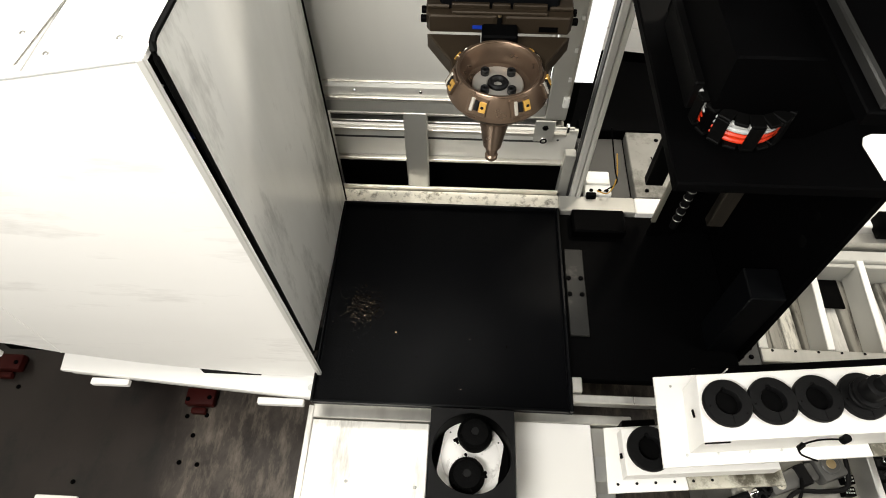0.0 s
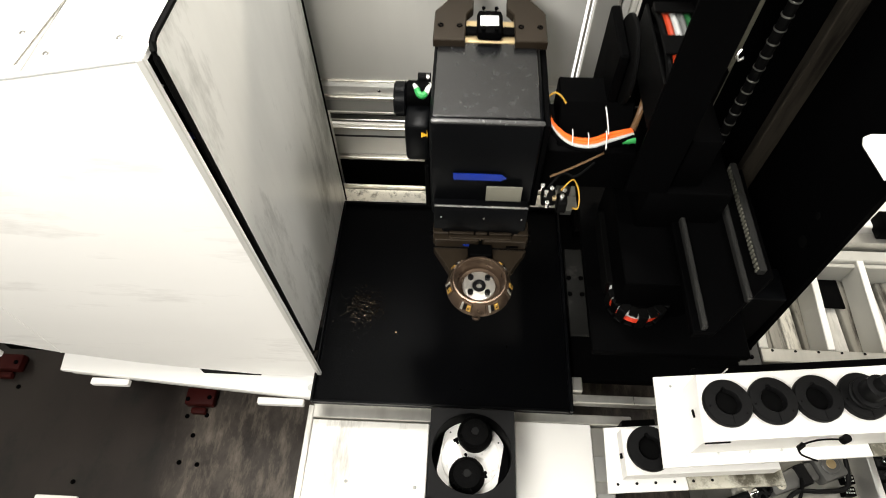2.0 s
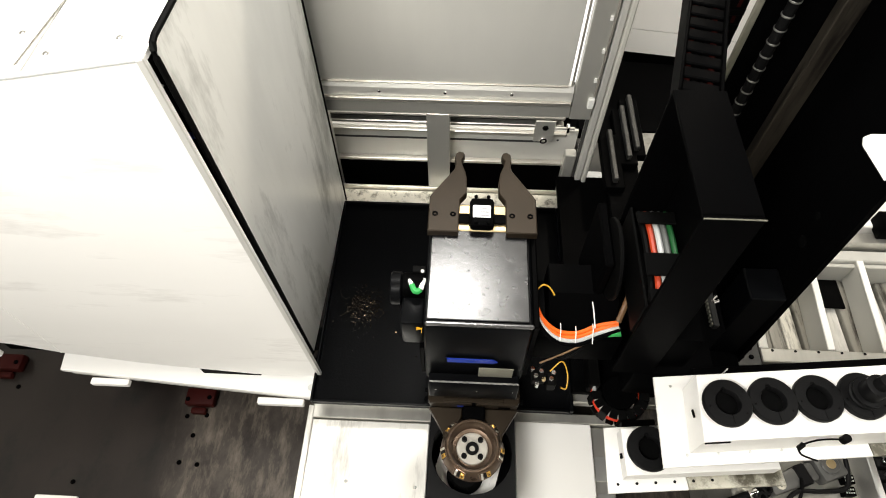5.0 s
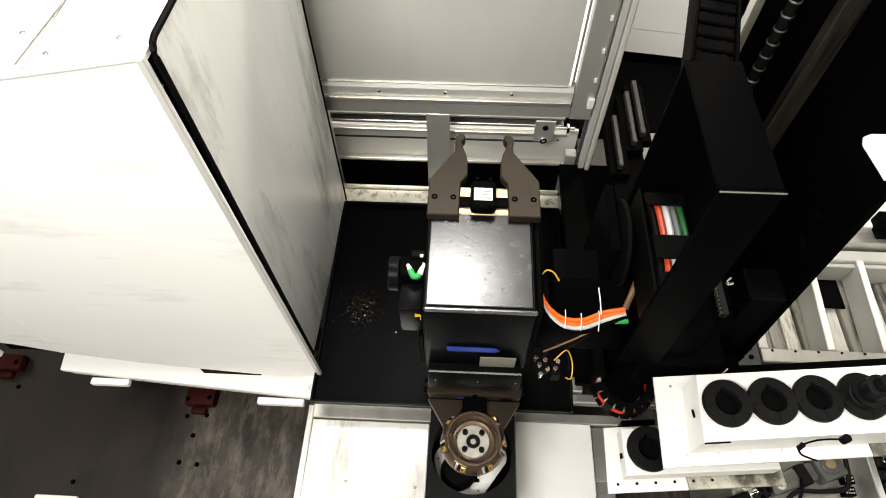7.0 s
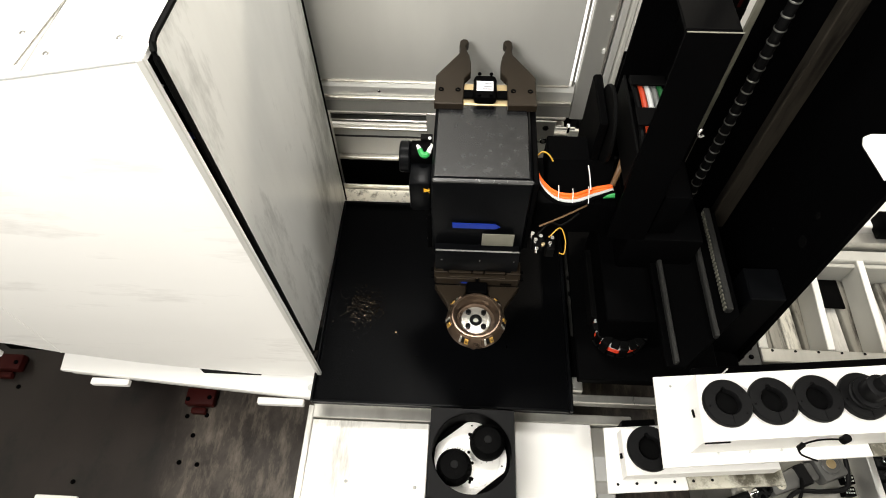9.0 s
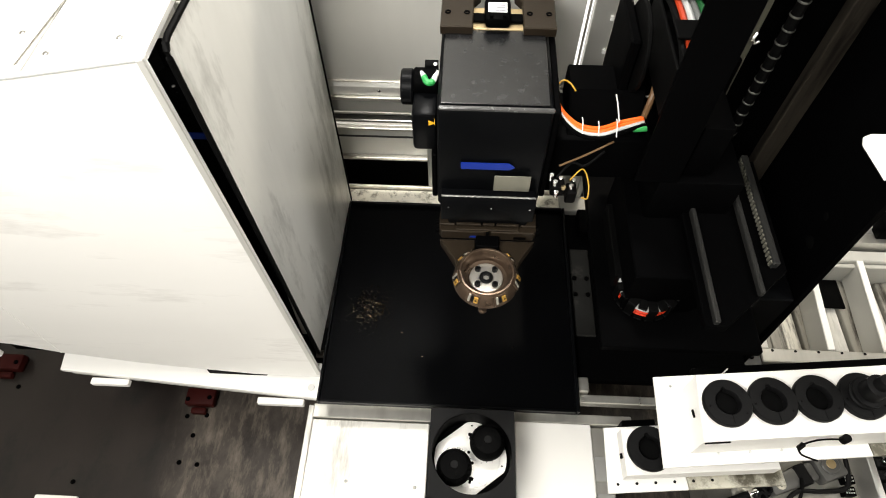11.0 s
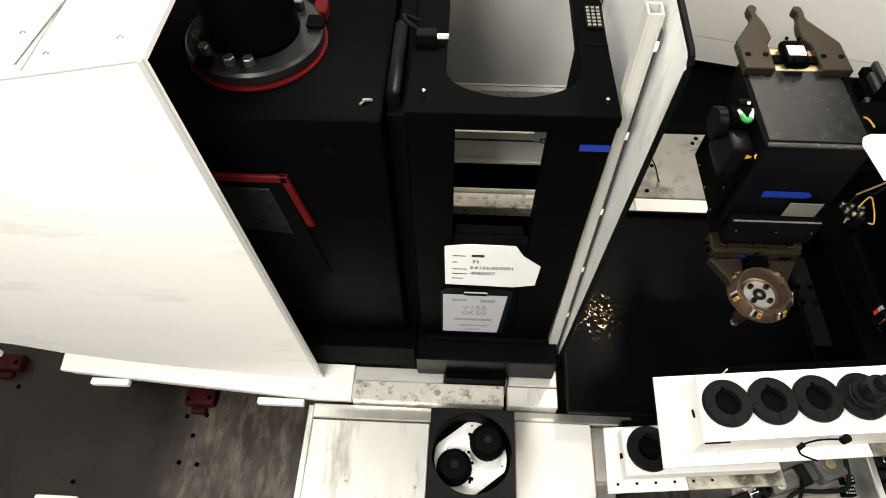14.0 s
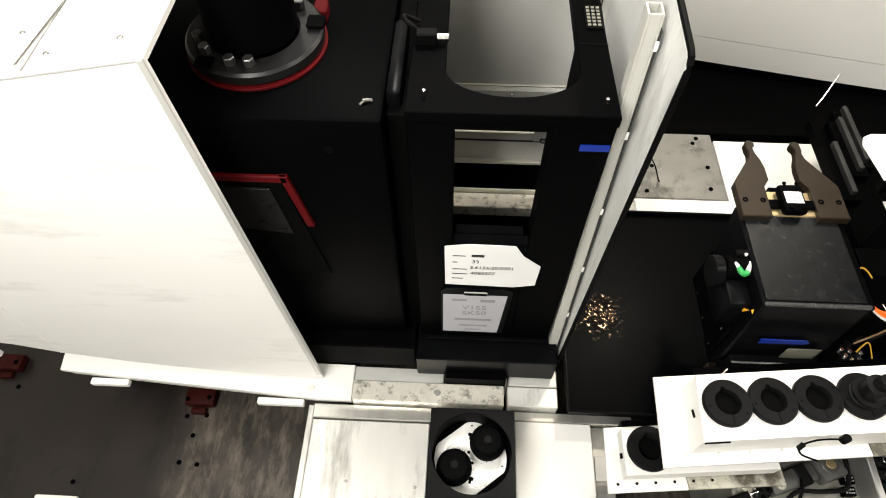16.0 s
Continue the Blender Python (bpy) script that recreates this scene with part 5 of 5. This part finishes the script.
    part("hook", tube([(0.604, 1.125, 0.885), (0.598, 1.12, 0.873), (0.605, 1.12, 0.862), (0.614, 1.12, 0.868)], 0.0035, 8, 6), CHROME, g)
    # cables looping from the head to the slide
    for i, (m, o, r) in enumerate(((ORANGE, 0.0, 0.0065), (ORANGE, 0.013, 0.006), (GREYC, 0.025, 0.0065), (BLACK, 0.037, 0.006))):
        pts = [(0.225, 1.27 - o, 0.56), (0.245, 1.22 - o, 0.55), (0.29, 1.19 - o, 0.53), (0.35, 1.19 - o, 0.52), (0.41, 1.215 - o, 0.52), (0.47, 1.225 - o * 0.7, 0.53)]
        part("cable", tube(pts, r, 10), m, g)
    part("cable", tube([(0.44, 1.19, 0.52), (0.475, 1.19, 0.525)], 0.008, 8, 3), GREENC, g)
    part("cable", tube([(0.47, 1.225, 0.53), (0.49, 1.27, 0.56), (0.495, 1.30, 0.63), (0.49, 1.31, 0.70)], 0.009, 8), TAN, g)
    part("cable", tube([(0.25, 1.13, 0.43), (0.33, 1.16, 0.45), (0.40, 1.19, 0.47)], 0.003, 8), TAN, g)
    for x, y, zz in ((0.30, 1.168, 0.53), (0.345, 1.165, 0.52), (0.395, 1.175, 0.52)):
        part("cable_tie", tube([(x, y + 0.04, zz + 0.012), (x - 0.002, y + 0.015, zz + 0.018), (x - 0.004, y - 0.018, zz)], 0.0015, 6, 4), WHITEC, g)
    part("tie_tail", tube([(0.40, 1.20, 0.535), (0.395, 1.24, 0.56), (0.39, 1.265, 0.575)], 0.002, 6, 4), WHITEC, g)
    part("bent_tube", tube([(0.23, 1.30, 0.565), (0.25, 1.315, 0.575), (0.27, 1.31, 0.57), (0.285, 1.29, 0.56)], 0.0025, 8), YELLOW, g)
    # small valves by the lower flank
    part("valve", box(0.235, 0.275, 1.10, 1.14, 0.33, 0.37, 0.004), RUBBER, g)
    part("valve", box(0.28, 0.31, 1.09, 1.13, 0.31, 0.36, 0.004), RUBBER, g)
    for x, y, zz in ((0.245, 1.11, 0.375), (0.262, 1.125, 0.375), (0.292, 1.105, 0.365), (0.25, 1.092, 0.35), (0.235, 1.13, 0.38), (0.30, 1.125, 0.367)):
        part("fitting", rod(0.007, zz - 0.01, zz + 0.012, (x, y, 0), 12), CHROME, g)
    part("elbow", rod(0.007, 0.36, 0.37, (0.27, 1.105, 0), 12), BRASS, g)
    part("yellow_wire", tube([(0.29, 1.13, 0.37), (0.325, 1.155, 0.39), (0.345, 1.13, 0.36), (0.342, 1.09, 0.34), (0.325, 1.09, 0.34)], 0.0022, 8), YELLOW, g)
    part("black_wire", tube([(0.25, 1.13, 0.38), (0.29, 1.16, 0.41), (0.33, 1.16, 0.40), (0.38, 1.18, 0.44)], 0.004, 8), RUBBER, g)
    return g


gripper_head()


def side_chain():
    """The bend of the chain on the head's side, with bands of coloured cable."""
    t = thing("cable_chain", (0.50, 1.35, 0.6), "black cable chain with red, grey and green cables", "cable chain", "cable chains")
    GRIP.append(t)
    c = (0.505, 1.34, 0.66)
    part("side_plate", disc_ring(0.04, 0.12, 0.430, 0.442, (0, 1.36, 0.66), 40, 0.003, axis="x"), RUBBER, t)
    part("hub", rod(0.042, 0.425, 0.445, (0, 1.36, 0.66), 24, axis="x"), BLACK, t)
    part("back_plate", box(0.40, 0.428, 1.30, 1.52, 0.40, 0.72, 0.006), BLACK, t)
    # Dimmer copies of the cable colours, with the chain's shade put into them.
    for i, m in enumerate((RUBBER, mat("shaded_red_cable", (0.38, 0.035, 0.008), 0.5, var=0.1, bump=0.0), GREYC, mat("shaded_grey_cable", (0.10, 0.105, 0.10), 0.5, var=0.1, bump=0.0), mat("shaded_green_cable", (0.008, 0.08, 0.02), 0.5, var=0.1, bump=0.0))):
        x = 0.50 + i * 0.0185
        part("cable", tube([(x, 1.10 + 0.06, 0.70), (x, 1.20, 0.752), (x, 1.28, 0.768), (x, 1.38, 0.768), (x, 1.46, 0.75)], 0.0085, 8), m, t)
    for y0, y1 in ((1.155, 1.195), (1.235, 1.305), (1.40, 1.44)):
        part("cross_bar", box(0.485, 0.588, y0, y1, 0.778, 0.786, 0.002), RUBBER, t)
    part("chain_floor", box(0.485, 0.588, 1.16, 1.48, 0.60, 0.69, 0.004), RUBBER, t)
    part("link_side", box(0.480, 0.488, 1.16, 1.48, 0.60, 0.752, 0.002), RUBBER, t)


side_chain()
lying_chain()


def tail_chain():
    """The cable chain that runs from the head's tall cover to the back."""
    t = thing("cable_chain", (0.55, 1.51, 1.06), "black cable chain with dim red cables behind the tall cover", "cable chain", "cable chains")
    GRIP.append(t)
    turn = Matrix.Translation((0.548, 1.515, 1.06)) @ Matrix.Rotation(radians(-14), 4, "Z")
    for x in (-0.052, 0.044):
        part("link_side", tilted(box(x, x + 0.008, 0, 0.8, 0.0, 0.09, 0.003), turn), BLACK, t)
    bar = finish(tilted(box(-0.044, 0.044, 0, 0.036, 0.070, 0.080, 0.003), Matrix.Rotation(radians(-14), 4, "Z")), "link_bar", BLACK)
    for i in range(16):
        shared("link_bar", bar, t, turn @ Vector((0, 0.01 + 0.05 * i, 0)))
    for x, m in ((-0.03, DARKRED), (-0.012, BLACK), (0.006, BLACK), (0.026, DARKRED)):
        part("cable", tilted(tube([(x, 0, 0.06), (x, 0.4, 0.06), (x, 0.79, 0.06)], 0.008, 8, 2), turn), m, t)
    part("chain_floor", tilted(box(-0.044, 0.044, 0, 0.8, 0.0, 0.02, 0.002), turn), BLACK, t)


tail_chain()


WIDER = []


def milling_cutter():
    c = (0.066, 0.965, 0)
    t = thing("milling_cutter", (0.066, 0.965, -0.1), "bronze-coloured face mill with gold inserts on a steep taper", "milling cutter")
    GRIP.append(t)
    WIDER.append(t)
    n = 7
    part("body", lathe([(0.045, 0.028), (0.070, 0.030), (0.090, 0.046), (0.099, 0.060), (0.096, 0.074), (0.083, 0.100), (0.080, 0.104), (0.075, 0.104), (0.070, 0.096), (0.063, 0.066), (0.050, 0.062), (0.045, 0.062), (0.045, 0.028)], 72, c), CUTTER, t)
    part("face_ring", disc_ring(0.0745, 0.081, 0.1042, 0.1075, c, 60, 0.001), CUTTER, t, "ground bronze rim")
    part("hub", disc_ring(0.02, 0.05, 0.05, 0.070, c, 48, 0.002), BRIGHT, t, "bright centre hub")
    part("centre_screw", disc_ring(0.010, 0.0198, 0.05, 0.076, c, 28, 0.003), RINGM, t)
    part("centre_socket", rod(0.0095, 0.05, 0.066, c, 8, 0.0005), BRIGHT, t)
    capm = disc_ring(0.004, 0.0085, 0, 0.014, seg=20, ch=0.0012)
    rod(0.0039, 0, 0.008, seg=6, ch=0.0002, bm=capm)
    cap = finish(capm, "hub_screw", RINGM)
    for i in range(4):
        a = radians(45 + 90 * i)
        shared("hub_screw", cap, t, (c[0] + 0.036 * math.cos(a), c[1] + 0.036 * math.sin(a), 0.068))
    def facet(name, x, w, h, d, material):
        bm = box(-d, d, -w / 2, w / 2, -h / 2, h / 2, 0.0012)
        bmesh.ops.rotate(bm, cent=(0, 0, 0), matrix=Matrix.Rotation(radians(-28), 3, "Y"), verts=bm.verts)
        return finish(bm, name, material)
    gold = facet("insert", 0, 0.013, 0.020, 0.004, GOLD)
    dark = facet("wedge", 0, 0.008, 0.019, 0.0035, RINGM)
    pale = facet("chip_face", 0, 0.007, 0.026, 0.0035, BRIGHT)
    lug = facet("insert_seat", 0, 0.040, 0.034, 0.0045, CUTTER)
    pin = finish(rod(0.0032, 0, 0.0012, seg=10, ch=0.0002, axis="x"), "insert_screw", RINGM)
    for i in range(n):
        a = 2 * math.pi * i / n - 1.13
        shared("insert_seat", lug, t, (c[0] + 0.089 * math.cos(a), c[1] + 0.089 * math.sin(a), 0.086), (0, 0, a))
        for data, nm, off, rr in ((gold, "insert", 0.13, 0.093), (dark, "wedge", 0.0, 0.0925), (pale, "chip_face", -0.10, 0.0922)):
            b = a + off
            shared(nm, data, t, (c[0] + rr * math.cos(b), c[1] + rr * math.sin(b), 0.089 if nm != "chip_face" else 0.088), (0, 0, b))
        b = a + 0.13
        shared("insert_screw", pin, t, (c[0] + 0.0968 * math.cos(b), c[1] + 0.0968 * math.sin(b), 0.091), (0, 0, b))
    part("flange", lathe([(0.035, 0.0), (0.049, 0.0), (0.049, 0.008), (0.042, 0.012), (0.042, 0.018), (0.049, 0.022), (0.049, 0.0299), (0.035, 0.0299)], 40, c), CUTTER, t)
    part("taper", lathe([(0.035, -0.001), (0.020, -0.10), (0.013, -0.101), (0.013, -0.12), (0.010, -0.122), (0.010, -0.128), (0.014, -0.132), (0.014, -0.14), (0.010, -0.145)], 36, c), CUTTER, t, "brown steel taper with a pull stud")


milling_cutter()

# ---------------------------------------------------------------- movement
XS = [(0, 0), (10.7, 0), (10.95, 0.012), (11.3, 0.10), (11.5, 0.177), (12, 0.453), (12.5, 0.702), (13, 0.837), (13.3, 0.863), (13.6, 0.867), (16, 0.867)]
AX = [(0, 0), (10.7, 0), (10.95, 0.012), (11.3, 0.105), (11.5, 0.184), (12, 0.485), (12.5, 0.790), (13, 0.938), (13.3, 0.962), (13.6, 0.966), (14, 0.968), (16, 0.975)]
YS = [(0, 0), (3.05, 0), (3.25, -0.05), (3.5, -0.183), (4.0, -0.41), (4.25, -0.414), (7.5, -0.414), (7.75, -0.395), (8, -0.33), (8.5, -0.056), (8.75, -0.004), (9, 0), (11.3, 0.01), (12, 0.03), (12.5, 0.085), (13.2, 0.088), (15.05, 0.095), (15.25, 0.05), (15.5, -0.08), (16, -0.295)]
ZS = [(0, 1.072), (0.25, 1.072), (0.5, 1.06), (0.75, 0.94), (1, 0.780), (1.5, 0.508), (2, 0.24), (2.25, 0.09), (2.5, 0.004), (2.65, -0.004), (3.05, -0.004), (3.5, 0.008), (4.0, 0.012), (4.35, 0.012), (4.6, -0.02), (5.2, -0.165), (5.5, -0.178), (6.4, -0.178), (6.6, -0.168), (7, -0.042), (7.25, 0.002), (7.5, 0.010), (8.2, 0.008), (9, -0.004), (9.5, -0.004), (9.8, 0.03), (10.4, 0.25), (10.8, 0.28), (11.5, 0.275), (12, 0.245), (12.5, 0.18), (13, 0.155), (13.55, 0.15), (14, 0.095), (14.4, -0.12), (14.6, -0.14), (15.2, -0.14), (16, -0.155)]


def value(rows, t):
    """The place at t on the straight line between two rows."""
    for (t0, a), (t1, b) in zip(rows, rows[1:]):
        if t <= t1:
            return a + (b - a) * (t - t0) / (t1 - t0)
    return rows[-1][1]


S_HEAD, S_STATION = 0.885, 0.93


def near(p, s):
    """A place drawn nearer to the camera's height, so that the head hangs clear of the tray."""
    e = Vector((0, 0, 2.0))
    return e + s * (p - e)


def rows_for(base, xs, y, z, s=1.0):
    times = sorted({t for t, _ in xs} | ({t for t, _ in YS} if y else set()) | ({t for t, _ in ZS} if z else set()))
    return [(t, pose(*near(base + Vector((value(xs, t), y * value(YS, t), z * value(ZS, t))), s))) for t in times]


def motions():
    walk(DOOR, [(t, pose(-0.07 + x, 1.62, 0)) for t, x in ((0, -0.085), (0.1, -0.07), (0.35, -0.012), (0.45, 0), (16, 0))])
    for ob in CARRIED:
        walk(ob, rows_for(BASES[ob.name], XS, 0, 0))
    for ob in LIFT + HALF + GRIP:
        ob.scale = (S_HEAD,) * 3
    for ob in WIDER:
        ob.scale = (S_HEAD * 1.06,) * 3
    for ob in LIFT:
        walk(ob, rows_for(BASES[ob.name], AX, 0, 1, S_HEAD))
    for ob in HALF:
        walk(ob, rows_for(BASES[ob.name], AX, 0.5, 1, S_HEAD))
    for ob in GRIP:
        walk(ob, rows_for(BASES[ob.name], AX, 1, 1, S_HEAD))
    # brushes spin while the tool is in, and stop a little further on
    for ob, s in RAISED:
        ob.location, ob.scale = near(BASES[ob.name], s), (s, s, s)
    STATION.location, STATION.scale = near(BASES[STATION.name], S_STATION), (S_STATION, S_STATION, S_STATION * 1.0)
    BRUSH.scale = (S_STATION,) * 3
    b = near(BASES[BRUSH.name], S_STATION)
    spin = [(0, 0), (4.9, 0), (5.1, -20), (5.3, -65)] + [(round(5.5 + 0.2 * i, 1), -115 - 60 * i) for i in range(9)]
    spin += [(7.3, -648), (7.5, -708), (7.6, -724), (7.7, -741), (7.8, -752), (8.2, -762), (16, -762)]
    walk(BRUSH, [(t, pose(b.x, b.y, b.z, 0, 0, a - 10)) for t, a in spin])


motions()
